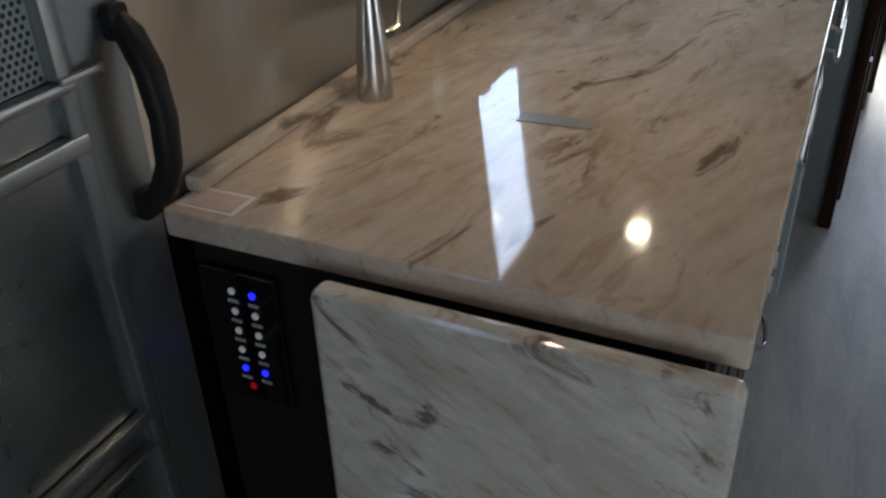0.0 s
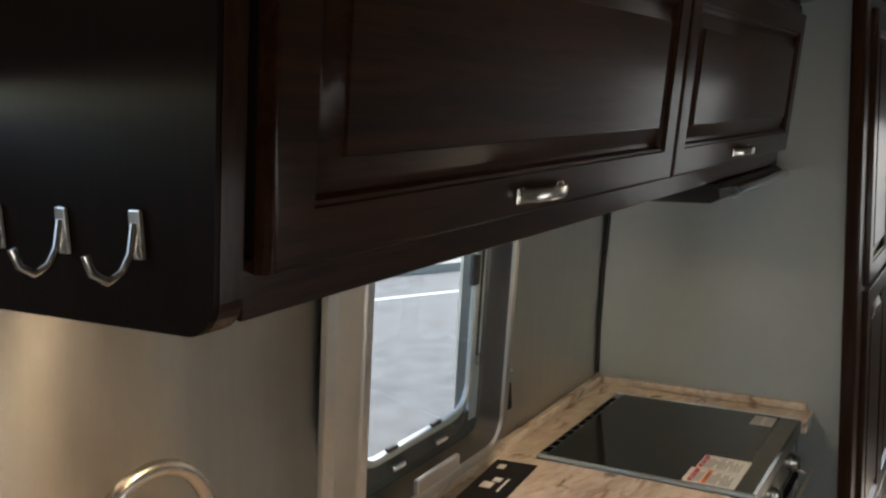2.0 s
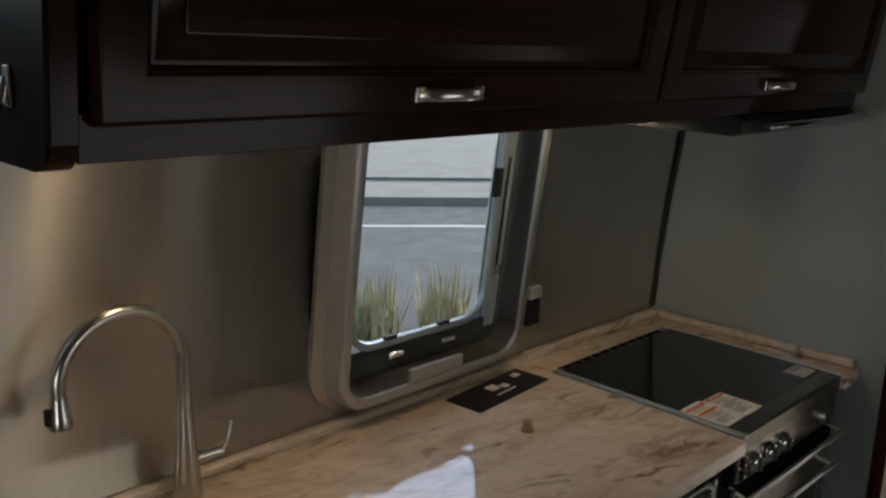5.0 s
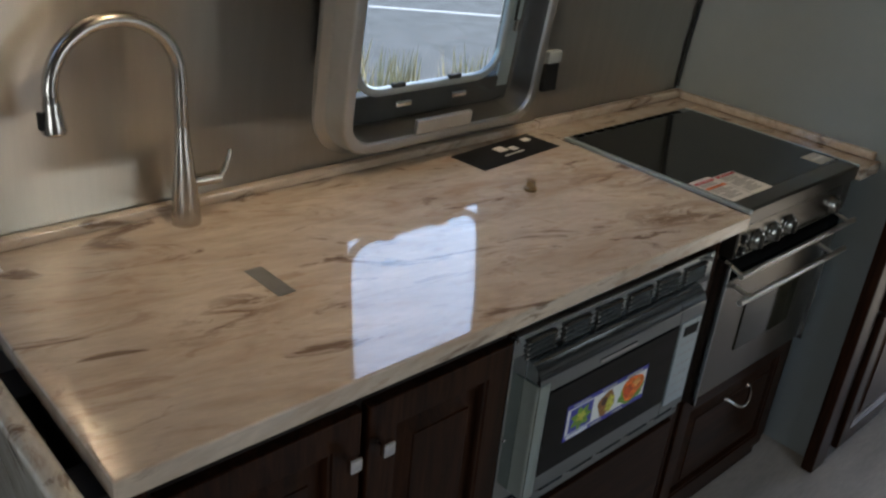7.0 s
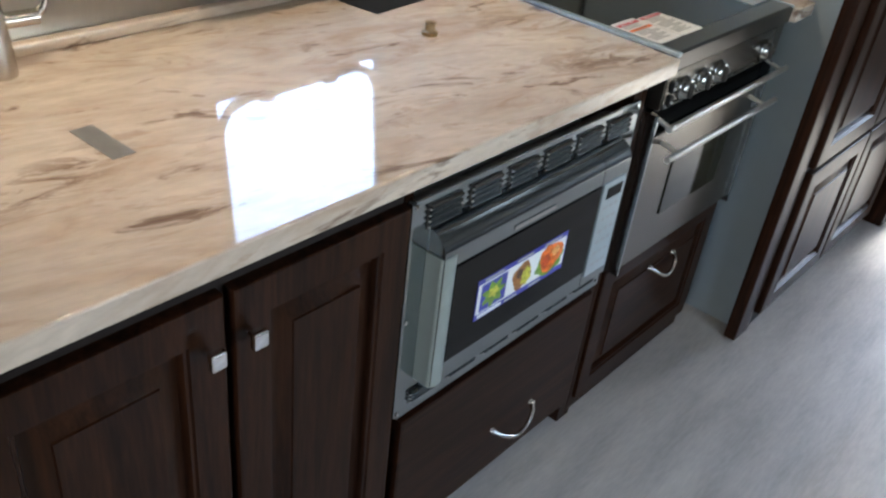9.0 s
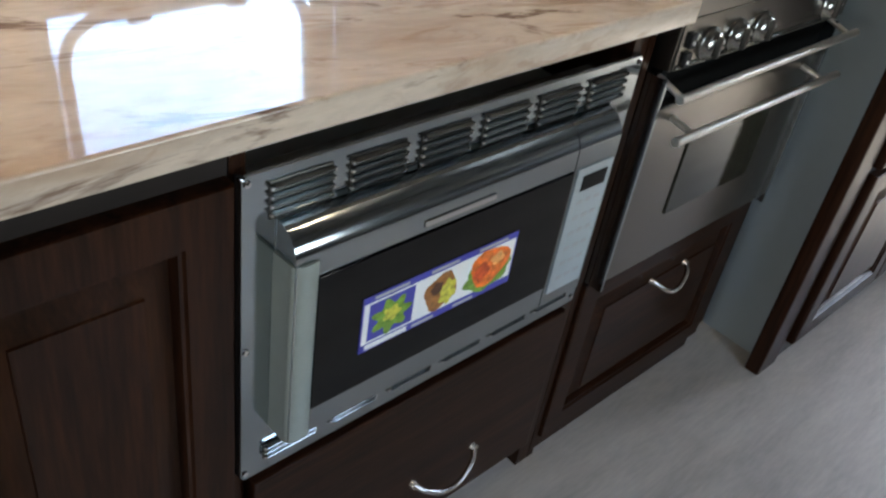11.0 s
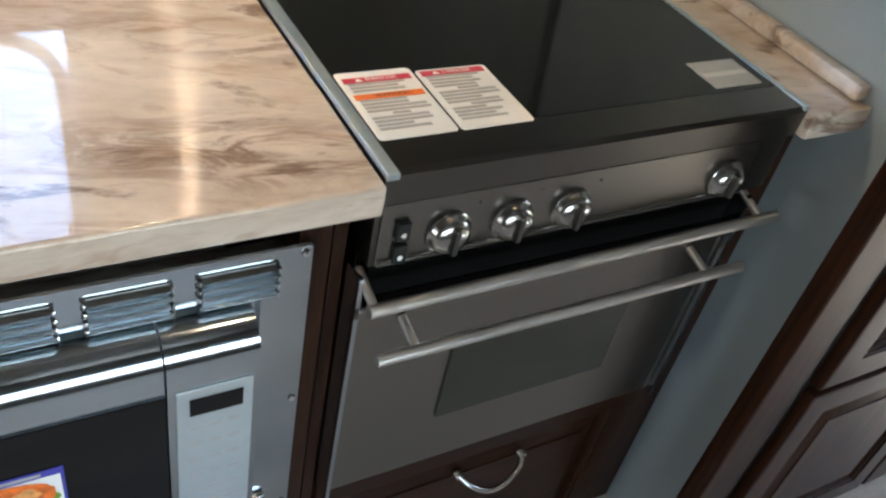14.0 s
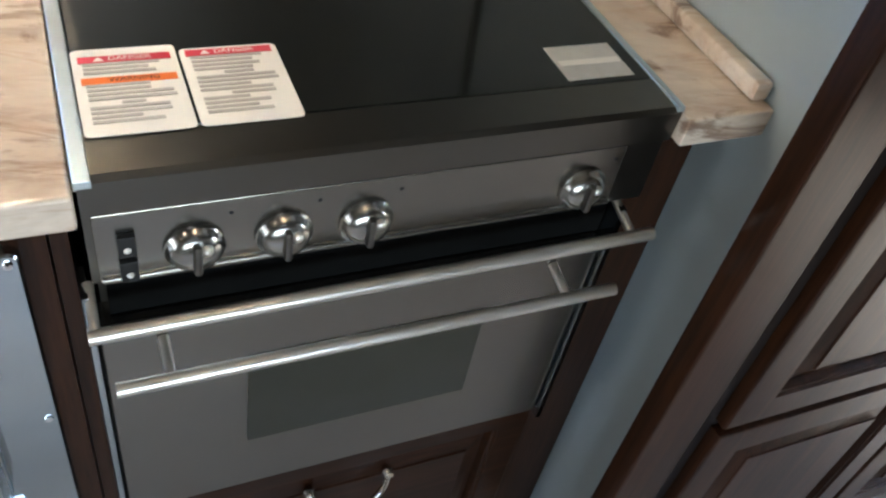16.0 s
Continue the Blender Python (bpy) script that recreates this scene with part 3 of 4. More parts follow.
# ---- microwave ----
mw = thing("microwave", (1.0, 0.03, 0.41), "built-in stainless steel microwave with black glass door", "microwave")
trim_bm = steps_y(0.697, 1.313, 0.411, 0.839, 0.0485, [(0, 0), (0, 0.012), (0.002, 0.0145), (0.004, 0.0145), (0.05, 0.0145), (0.05, 0.006)], r=0.008)
part("trim_frame", trim_bm, STEEL, mw, smooth=True)
for row_z, count in ((0.785, 6), (0.438, 6)):
    for k in range(count):
        xa = 0.727 + k * 0.0955
        vent = part("vent", box(xa, xa + 0.074, 0.0325, 0.0336, row_z - 0.003, row_z + 0.040 if row_z > 0.6 else row_z + 0.022), STEEL_DARK, mw)
        for j in range(4 if row_z > 0.6 else 3):
            zz = row_z + 0.001 + j * (0.0102 if row_z > 0.6 else 0.0078)
            arc = [(0.0327 - 0.0072 * math.sin(radians(q)), zz + 0.0066 * (1 - math.cos(radians(q))) / 2 - 0.001) for q in range(0, 181, 22)]
            arc = [(y, zz + k * 0.0066 / 8) for k, (y, z) in enumerate(arc)]
            part("louvre", rings([[(x, y, z) for y, z in arc] for x in (xa + 0.003, xa + 0.071)], (True, True)), STEEL, vent, smooth=True)
            # chrome bits added as the glints of window light on the slats
            for x in (xa - 0.001, xa + 0.0715):
                part("louvre_end", box(x, x + 0.0035, 0.0270, 0.0322, zz + 0.0005, zz + 0.0055, 0.001, 1), CHROME, vent, "chrome bit standing in for the glint at a louvre's end")
for xx in (0.703, 1.304):
    for zz in (0.829, 0.62, 0.424):
        part("screw", lathe([(0.0001, 0), (0.0042, 0), (0.0036, 0.002), (0.0001, 0.0026)], (xx, 0.0338, zz), "-y", 12), CHROME, mw)
BX0, BX1, BZ0, BZ1 = 0.736, 1.253, 0.490, 0.781
part("body", box(BX0, BX1, 0.033, 0.45, BZ0, BZ1 - 0.002), GREY_PLASTIC, mw)
# the door's face: a rolled steel lip above, steel edges round the black glass
DX1 = 1.166


def rolled(x0, x1, z0, z1, y_back, y_face, roll=0.035):
    """A steel face whose upper edge rolls back to the case."""
    prof = [(y_back, z0), (y_face + 0.002, z0), (y_face, z0 + 0.002)]
    prof += [(y_face + roll * (1 - math.cos(radians(a))), z1 - roll + roll * math.sin(radians(a))) for a in range(0, 91, 10)]
    prof += [(y_back, z1)]
    return rings([[(x, y, z) for y, z in prof] for x in (x0, x1)], (True, True))


door = part("door", rolled(BX0, DX1 - 0.001, BZ0, BZ1, 0.0325, -0.002), STEEL, mw, smooth=True)
part("window", box(0.764, DX1 - 0.001, -0.0045, -0.0022, 0.530, 0.720, 0.0008), BLACK_GLASS, door, "black glass window")
edge = [(0.0335, BX0 - 0.003), (0.006, BX0 - 0.003), (0.000, BX0 - 0.001), (-0.0045, BX0 + 0.005), (-0.0058, BX0 + 0.013), (-0.0050, BX0 + 0.022), (-0.0024, BX0 + 0.028), (0.0335, BX0 + 0.028)]
part("edge_strip", rings([[(x, y, z) for y, x in edge] for z in (BZ0 - 0.001, 0.742)], (True, True)), GREEN_STEEL, door, "rounded grey-green door edge", True)
keypad = part("control_panel", rolled(DX1 + 0.001, BX1, BZ0, BZ1, 0.0325, -0.002), STEEL, mw, smooth=True)
part("keys", box(DX1 + 0.008, BX1 - 0.006, -0.0042, -0.0022, 0.512, 0.720, 0.001), GREY_PLASTIC, keypad, "pale silver key field")
part("display", box(DX1 + 0.020, BX1 - 0.016, -0.0055, -0.0043, 0.684, 0.708, 0.0005), BLACK_GLASS, keypad)
for r in range(6):
    for c in range(3):
        xx, zz = DX1 + 0.020 + 0.0185 * c, 0.670 - 0.0255 * r
        part("key", box(xx, xx + 0.012, -0.0049, -0.0043, zz - 0.008, zz - 0.002), GREY_PRINT, keypad)
# the maker's mark is a plain raised bar
part("badge", box(0.905, 1.018, -0.0040, -0.0022, 0.728, 0.737, 0.001), CHROME, door, "raised chrome maker's mark")
# the printed sticker
st = part("sticker", box(0.8250, 1.0730, -0.0057, -0.0047, 0.5830, 0.6640), BLUE_PRINT, door, "blue and white picture sticker")
part("sticker_field", box(0.8270, 1.0700, -0.0062, -0.0058, 0.5947, 0.6546), WHITE_PAPER, st)


def picture(cx, cz, w, h, material, lobes, deep, layer, seed):
    """A printed food shape with an uneven outline."""
    rr = random.Random(seed)
    bm = bmesh.new()
    ring = []
    for k in range(40):
        a = 2 * math.pi * k / 40
        r = 1 + deep * math.sin(lobes * a + seed) + 0.08 * rr.random()
        ring.append(bm.verts.new((cx + w / 2 * r * math.cos(a), -0.0063 - 0.0003 * layer, cz + h / 2 * r * math.sin(a))))
    bm.faces.new(ring)
    part("picture", bm, material, st)


part("picture_ground", box(0.8348, 0.9018, -0.0065, -0.0063, 0.5978, 0.6523), BLUE_PRINT, st)
picture(0.8683, 0.6235, 0.050, 0.044, GREEN_FOOD, 7, 0.24, 1, 1)
picture(0.8683, 0.6266, 0.024, 0.020, YELLOW_FOOD, 5, 0.2, 2, 2)
picture(0.9451, 0.6235, 0.050, 0.052, BROWN_FOOD, 4, 0.10, 1, 3)
picture(0.9569, 0.6188, 0.026, 0.036, YELLOW_FOOD, 6, 0.16, 2, 4)
picture(0.9372, 0.6313, 0.018, 0.018, DARK_FOOD, 5, 0.12, 3, 5)
picture(1.0258, 0.6173, 0.076, 0.050, GREEN_FOOD, 6, 0.10, 1, 6)
picture(1.0277, 0.6282, 0.066, 0.056, ORANGE_FOOD, 3, 0.10, 2, 7)
picture(1.0140, 0.6235, 0.026, 0.028, RED_FOOD, 4, 0.12, 3, 8)
picture(1.0395, 0.6360, 0.022, 0.018, PALE_FOOD, 4, 0.15, 4, 9)
part("mark_bar", box(0.8329, 0.8959, -0.0062, -0.0058, 0.5850, 0.5920), WHITE_PAPER, st)
for xa, w in ((0.8417, 0.05), (0.9254, 0.045), (1.0041, 0.05)):
    part("caption_bar", box(xa, xa + w, -0.0062, -0.0058, 0.6574, 0.6613), GREY_PRINT, st)
for xa in (0.905, 0.972):
    part("caption_bar", box(xa, xa + 0.034, -0.0062, -0.0058, 0.5852, 0.5892), GREY_PRINT, st)

# ---- stove ----
SX0, SX1 = 1.362, 1.880
stove = thing("stove", (1.617, 0.3, 0.42), "stainless steel stove with a black glass lid", "stove")
part("carcass", box(SX0 + 0.004, SX1 - 0.004, 0.052, 0.52, 0.42, 0.905), STEEL_DARK, stove)
part("lid", box(SX0 + 0.011, SX1 + 0.0055, 0.060, 0.500, 0.9205, 0.9275, 0.002), HOB_GLASS, stove, "black glass lid", True)
part("rear_vent", box(SX0 + 0.011, SX1 + 0.0055, 0.5005, 0.523, 0.91, 0.926, 0.002), STEEL, stove)
for k in range(11):
    xa = SX0 + 0.03 + k * 0.042
    # black bars painted as the shade inside the open slots
    part("vent_slot", box(xa, xa + 0.032, 0.503, 0.519, 0.9255, 0.9272), RECESS_SHADE, stove)
front = [(0.0598, 0.905), (0.0598, 0.9265), (0.016, 0.9255), (0.011, 0.921), (0.013, 0.888), (0.020, 0.884), (0.020, 0.808), (0.060, 0.804)]
part("front_rail", rings([[(x, y, z) for y, z in front] for x in (SX0, SX1 + 0.012)], (True, True)), STEEL_DARK, stove, smooth=False)
part("side_strip", box(1.3600, 1.3725, 0.006, 0.52, 0.9205, 0.9278, 0.001), EDGE_STEEL, stove)
part("side_strip", box(1.8860, 1.8940, 0.012, 0.52, 0.9205, 0.9278, 0.001), EDGE_STEEL, stove)
part("control_plate", box(SX0 + 0.006, SX1 - 0.03, 0.0175, 0.0198, 0.809, 0.883, 0.001), OVEN_STEEL, stove)
part("plate_bead", rod((SX0 + 0.008, 0.0185, 0.8125), (SX1 - 0.032, 0.0185, 0.8125), 0.0045, 12), OVEN_STEEL, stove, smooth=True)
for kx in (1.443, 1.517, 1.590, 1.811):
    kb = part("knob", lathe([(0.0001, 0), (0.0250, 0), (0.0250, 0.003), (0.0232, 0.0045), (0.0215, 0.0085), (0.0185, 0.0125), (0.012, 0.015), (0.0001, 0.0155)], (kx, 0.0174, 0.837), "-y", 32), KNOB_STEEL, stove, "round domed steel knob", True)
    part("grip", box(kx - 0.0042, kx + 0.0030, -0.0040, 0.0144, 0.821, 0.853, 0.003), STEEL_DARK, kb, smooth=True)
    part("pointer", lathe([(0.0001, 0), (0.0055, 0), (0.0050, 0.003), (0.003, 0.005), (0.0001, 0.0055)], (kx + 0.0075, 0.0035, 0.844), "-y", 14), BAR_STEEL, kb, "bright knob tip", True)
    part("mark", lathe([(0.0001, 0), (0.002, 0), (0.0001, 0.0004)], (kx + 0.03, 0.0174, 0.868), "-y", 8), BLACK, stove)
for zz in (0.852, 0.824):
    sw = part("switch", box(1.384, 1.398, 0.0115, 0.0174, zz - 0.012, zz + 0.010, 0.001), BLACK, stove)
    part("switch_tip", lathe([(0.0001, 0), (0.003, 0), (0.0001, 0.003)], (1.391, 0.0114, zz - 0.004), "-y", 10), WHITE_PAPER, sw)
# a black block in place of the shade between plate and door
part("gap", box(SX0 + 0.01, SX1 - 0.012, 0.034, 0.0515, 0.752, 0.803), RECESS_SHADE, stove, "black sheet standing in for the shade behind the door's head")
odoor = part("oven_door", steps_y(SX0 - 0.004, SX1 - 0.012, 0.432, 0.750, 0.0515, [(0, 0), (0, 0.028), (0.002, 0.031), (0.004, 0.032)], r=0.006), OVEN_STEEL, stove, smooth=True)
part("window", box(1.488, 1.744, 0.0165, 0.0194, 0.528, 0.672, 0.0008), OVEN_GLASS, odoor, "dark oven window")
part("side_trim", box(SX0 - 0.010, SX0 - 0.005, 0.012, 0.05, 0.425, 0.80), STEEL, stove)
part("side_trim", box(SX1 - 0.011, SX1 - 0.005, 0.012, 0.05, 0.425, 0.80), STEEL, stove)
bar = part("guard_rail", rod((1.352, -0.015, 0.784), (1.894, -0.015, 0.788), 0.0068, 14), BAR_STEEL, stove, smooth=True)
for xx in (1.358, 1.872):
    part("bracket", rod((xx, 0.030, 0.799), (xx, -0.015, 0.785), 0.0048, 10), BAR_STEEL, bar, smooth=True)
bar = part("oven_handle", rod((1.366, -0.022, 0.717), (1.869, -0.022, 0.717), 0.0068, 14), BAR_STEEL, stove, smooth=True)
for xx in (1.412, 1.812):
    part("bracket", rod((xx, 0.0190, 0.726), (xx, -0.022, 0.717), 0.0052, 10), BAR_STEEL, bar, smooth=True)

# labels on the lid
LZ = 0.9279


def sheet(x0, x1, y0, y1, z, t=0.0006):
    return box(x0, x1, y0, y1, z, z + t)


def round_sheet(x0, x1, y0, y1, z, t, r=0.005):
    """A sheet of paper with rounded corners."""
    ring = []
    for cx, cy, a0 in ((x1 - r, y1 - r, 0), (x0 + r, y1 - r, 90), (x0 + r, y0 + r, 180), (x1 - r, y0 + r, 270)):
        ring += [(cx + r * math.cos(radians(a0 + q)), cy + r * math.sin(radians(a0 + q))) for q in (0, 30, 60, 90)]
    return rings([[(x, y, h) for x, y in ring] for h in (z, z + t)], (True, True))


def lettering(text, height, m):
    """Flat printed letters, centred, turned into place by m."""
    cu = bpy.data.curves.new("print", "FONT")
    cu.body, cu.size, cu.align_x, cu.align_y, cu.resolution_u = text, height, "CENTER", "CENTER", 2
    tmp = bpy.data.objects.new("print", cu)
    me = bpy.data.meshes.new_from_object(tmp)
    bm = bmesh.new()
    bm.from_mesh(me)
    bpy.data.objects.remove(tmp)
    bpy.data.curves.remove(cu)
    bpy.data.meshes.remove(me)
    bmesh.ops.transform(bm, matrix=m, verts=bm.verts[:])
    return bm



lab = thing("warning_label", (1.46, 0.11, LZ), "white warning label with red headings on the stove lid", "label")
for xa, w in ((1.3735, 0.083), (1.459, 0.083)):
    paper = part("paper", round_sheet(xa, xa + w, 0.054, 0.170 if xa < 1.4 else 0.162, LZ, 0.0008), WHITE_PAPER, lab)
    z2 = LZ + 0.0009
    part("heading", sheet(xa + 0.005, xa + w - 0.005, 0.1495, 0.1585, z2), RED_PRINT, paper)
    part("heading_word", lettering("DANGER", 0.0085, pose(xa + w / 2 + 0.004, 0.154, z2 + 0.0009)), WHITE_PAPER, paper)
    tri = rings([[(xa + 0.017, 0.1512, h), (xa + 0.025, 0.1512, h), (xa + 0.021, 0.1572, h)] for h in (z2 + 0.0004, z2 + 0.0009)], (True, True))
    part("warning_triangle", tri, WHITE_PAPER, paper)
    if xa < 1.4:
        part("band", sheet(xa + 0.005, xa + w - 0.004, 0.1195, 0.1285, z2), ORANGE_PRINT, paper)
        part("band_word", lettering("WARNING", 0.0082, pose(xa + w / 2 + 0.004, 0.124, z2 + 0.0009)), BLACK, paper)
    lines = random.Random(3)
    for j in range(14):
        yy = 0.1455 - 0.0059 * j
        if xa < 1.4 and 0.116 < yy < 0.131:
            continue
        part("text_bar", sheet(xa + 0.008 + (0.024 if j % 5 == 4 else 0), xa + w - 0.008 - 0.03 * lines.random(), yy, yy + 0.0034, z2), GREY_PRINT, paper)
lab2 = thing("rating_label", (1.84, 0.1, LZ), "small silver rating label on the stove lid", "label")
part("paper", sheet(1.796, 1.869, 0.067, 0.122, LZ, 0.0006), mat("silver_label", (0.55, 0.55, 0.55), 0.4, 0.3, var=0.1, vscale=60), lab2)
part("print_bar", sheet(1.800, 1.867, 0.090, 0.098, LZ + 0.0007, 0.0004), WHITE_PAPER, lab2)

# ---- things on the worktop ----
bk = thing("instruction_card", (1.19, 0.54, TOP), "black printed card lying on the worktop", "card")
bm = box(-0.140, 0.140, -0.052, 0.052, 0, 0.001)
bmesh.ops.transform(bm, matrix=pose(1.170, 0.533, TOP + 0.0004, 0, 0, 5.5), verts=bm.verts[:])
part("card", bm, BLACK, bk)
for (xa, xb, ya, yb) in ((-0.02, 0.012, 0.002, 0.030), (0.018, 0.040, -0.006, 0.014), (0.09, 0.115, 0.016, 0.034), (-0.03, 0.04, -0.022, -0.017)):
    bm = sheet(xa, xb, ya, yb, 0.0012, 0.0004)
    bmesh.ops.transform(bm, matrix=pose(1.170, 0.533, TOP + 0.0004, 0, 0, 5.5), verts=bm.verts[:])
    part("print", bm, WHITE_PAPER, bk)
ck = thing("brass_plug", (1.044, 0.341, TOP), "small brown fitting lying on the worktop", "fitting")
part("plug", lathe([(0.0001, 0), (0.014, 0), (0.015, 0.006), (0.010, 0.009), (0.009, 0.020), (0.011, 0.023), (0.0001, 0.024)], (1.044, 0.341, TOP + 0.0005), "z", 16), CORK, ck, smooth=True)
tp = thing("drain_slot_cover", (0.385, 0.315, TOP), "grey metal strip stuck to the worktop", "strip")
bm = sheet(-0.050, 0.050, -0.016, 0.016, 0.0004, 0.0008)
bmesh.ops.transform(bm, matrix=pose(0.383, 0.297, TOP, 0, 0, -88), verts=bm.verts[:])
part("strip", bm, TAPE, tp)
pk = thing("price_sticker", (0.037, 0.62, TOP), "pale pink paper sticker on the worktop corner", "sticker")
part("paper", sheet(0.014, 0.060, 0.541, 0.617, TOP + 0.0004), WHITE_PAPER, pk)
part("print", sheet(0.019, 0.055, 0.547, 0.611, TOP + 0.0012), PINK_PAPER, pk)

# ---- faucet ----
FX, FY = 0.375, 0.560
fa = thing("faucet", (FX, FY, TOP), "brushed nickel gooseneck kitchen faucet on the worktop", "faucet")
part("base", lathe([(0.0001, 0), (0.0255, 0), (0.026, 0.004), (0.0245, 0.03), (0.021, 0.08), (0.016, 0.125), (0.0128, 0.165), (0.0120, 0.18)], (FX, FY, TOP + 0.0003), "z", 28), NICKEL, fa, smooth=True)
away = Vector((-0.215, -0.018, 0))
neck = [(FX, FY, TOP + 0.16), (FX, FY, TOP + 0.248)]
for k in range(0, 19):
    a = math.pi * k / 18 * 1.03
    neck.append(tuple(Vector((FX, FY, TOP + 0.268)) + away * (0.5 - 0.5 * math.cos(a)) + Vector((0, 0, 0.102 * math.sin(a)))))
part("neck", sweep(neck, 0.0118, 16), NICKEL, fa, smooth=True)
end = Vector(neck[-1])
d = (Vector(neck[-1]) - Vector(neck[-2])).normalized()
head = [end + d * u for u in (0.0, 0.004, 0.015, 0.032, 0.046, 0.050)]
hd = part("spray_head", sweep(head, 0.012, 18, radii=[0.0125, 0.0135, 0.0140, 0.0165, 0.0185, 0.0170]), NICKEL, fa, "pull-down spray head", True)
part("button", box(end.x - 0.022, end.x - 0.014, end.y - 0.006, end.y + 0.006, end.z - 0.042, end.z - 0.015, 0.002), BLACK, hd)
lv = part("lever", rod((FX, FY, TOP + 0.077), (FX + 0.066, FY - 0.004, TOP + 0.077), 0.0115, 14), NICKEL, fa, smooth=True)
part("handle", sweep([(FX + 0.058, FY - 0.004, TOP + 0.076), (FX + 0.074, FY - 0.004, TOP + 0.088), (FX + 0.084, FY, TOP + 0.104), (FX + 0.090, FY, TOP + 0.124)], 0.005, 10, radii=[0.0085, 0.0062, 0.0048, 0.004]), NICKEL, lv, smooth=True)

# ---- upper cabinet ----
UY = 0.112
UZ0 = 1.590
LEAN_OUT = 0.130


def leaning(bm):
    """Tips the front of the wall cabinet out into the room towards the top."""
    for v in bm.verts:
        if v.co.y < UY + 0.03:
            v.co.y -= LEAN_OUT * (v.co.z - UZ0)
    return bm


def lean_front(ob):
    """The same for a finished part, handles included."""
    for v in ob.data.vertices:
        v.co.y -= LEAN_OUT * (v.co.z + OFF[ob].z - UZ0)
    for child in ob.children:
        lean_front(child)


uc = thing("wall_cabinet", (1.0, UY, UZ0), "dark-stained wooden wall cabinet with two raised-panel doors", "cabinet")
part("body", leaning(cut_to_shell(0.030, PART_X - 0.002, UY + 0.004, UZ0 + 0.004, 1.985, 0.004)), WOOD_DARK, uc)
part("end_panel", leaning(cut_to_shell(0.008, 0.0130, UY - 0.004, UZ0 - 0.007, 2.001, 0.003, 0.028)), WOOD_END_SHADE, uc)
part("post", leaning(cut_to_shell(0.0132, 0.0385, UY - 0.005, UZ0 - 0.007, 2.001, 0.003, 0.028)), WOOD_Z, uc)
crown = [(UY + 0.003, 1.962), (UY - 0.004, 1.962), (UY - 0.0075, 1.966), (UY - 0.009, 1.976), (UY - 0.008, 1.988), (UY - 0.004, 1.998), (UY + 0.003, 2.001)]
part("top_rail", leaning(rings([[(x, y, z) for y, z in crown] for x in (0.0390, PART_X - 0.002)], (True, True))), WOOD_X, uc, smooth=True)
part("bottom_rail", leaning(box(0.0390, PART_X - 0.002, UY - 0.003, UY + 0.003, UZ0 + 0.001, 1.64, 0.001)), WOOD_X, uc)
for xa, xb, hx in ((0.050, 1.031, 0.515), (1.042, PART_X - 0.006, 1.487)):
    d = panel_door("door", xa, xb, 1.628, 1.972, UY - 0.004, uc, upright=False, rail=0.058)
    bow_pull(hx - 0.054, hx + 0.054, 1.652, UY - 0.024, d, flat=True)
    lean_front(d)
for yy in (0.184, 0.282, 0.380):
    hk = thing("coat_hook", (0.0, yy, 1.64), "satin nickel hook on the cabinet end", "hook", "hooks on the cabinet end")
    part("plate", box(0.003, 0.0090, yy - 0.008, yy + 0.008, 1.642, 1.684, 0.003), NICKEL, hk, smooth=True)
    part("arm", sweep([(0.004, yy, 1.672), (-0.002, yy, 1.648), (-0.009, yy + 0.003, 1.634), (-0.021, yy + 0.006, 1.629), (-0.032, yy + 0.009, 1.637), (-0.036, yy + 0.010, 1.652)], 0.0038, 10), NICKEL, hk, smooth=True)
hood = thing("range_hood", (1.6, 0.2, UZ0), "slim black range hood with a steel lip under the cabinet", "hood")
part("body", rings([[(x, y, z) for y, z in ((0.45, UZ0 - 0.001), (0.10, UZ0 - 0.001), (0.088, UZ0 - 0.010), (0.086, UZ0 - 0.030), (0.105, UZ0 - 0.040), (0.45, UZ0 - 0.034))] for x in (1.36, 1.96)], (True, True)), BLACK, hood)
part("lip", rod((1.45, 0.080, UZ0 - 0.024), (1.965, 0.080, UZ0 - 0.022), 0.012, 14), STEEL, hood, smooth=True)
for xx in (0.40, 1.28):
    pl = thing("puck_light", (xx, 0.345, UZ0), "small lit round lamp under the wall cabinet", "lamp", "lamps under the wall cabinet")
    part("ring", lathe([(0.020, 0.0), (0.030, 0.0), (0.029, 0.006), (0.020, 0.009)], (xx, 0.345, UZ0 + 0.0038), "-z", 24), NICKEL, pl, smooth=True)
    part("diffuser", lathe([(0.0001, 0.0), (0.0195, 0.0), (0.019, 0.007), (0.0001, 0.008)], (xx, 0.345, UZ0 + 0.0038), "-z", 24), PUCK_GLOW, pl, smooth=True)

# ---- ceiling lamps ----
def under_ceiling(bm, x, y, z, slope=-5.5):
    """Lays a fitting, drawn round the origin, against the sloping ceiling."""
    bmesh.ops.transform(bm, matrix=pose(x, y, z, slope), verts=bm.verts[:])
    return bm


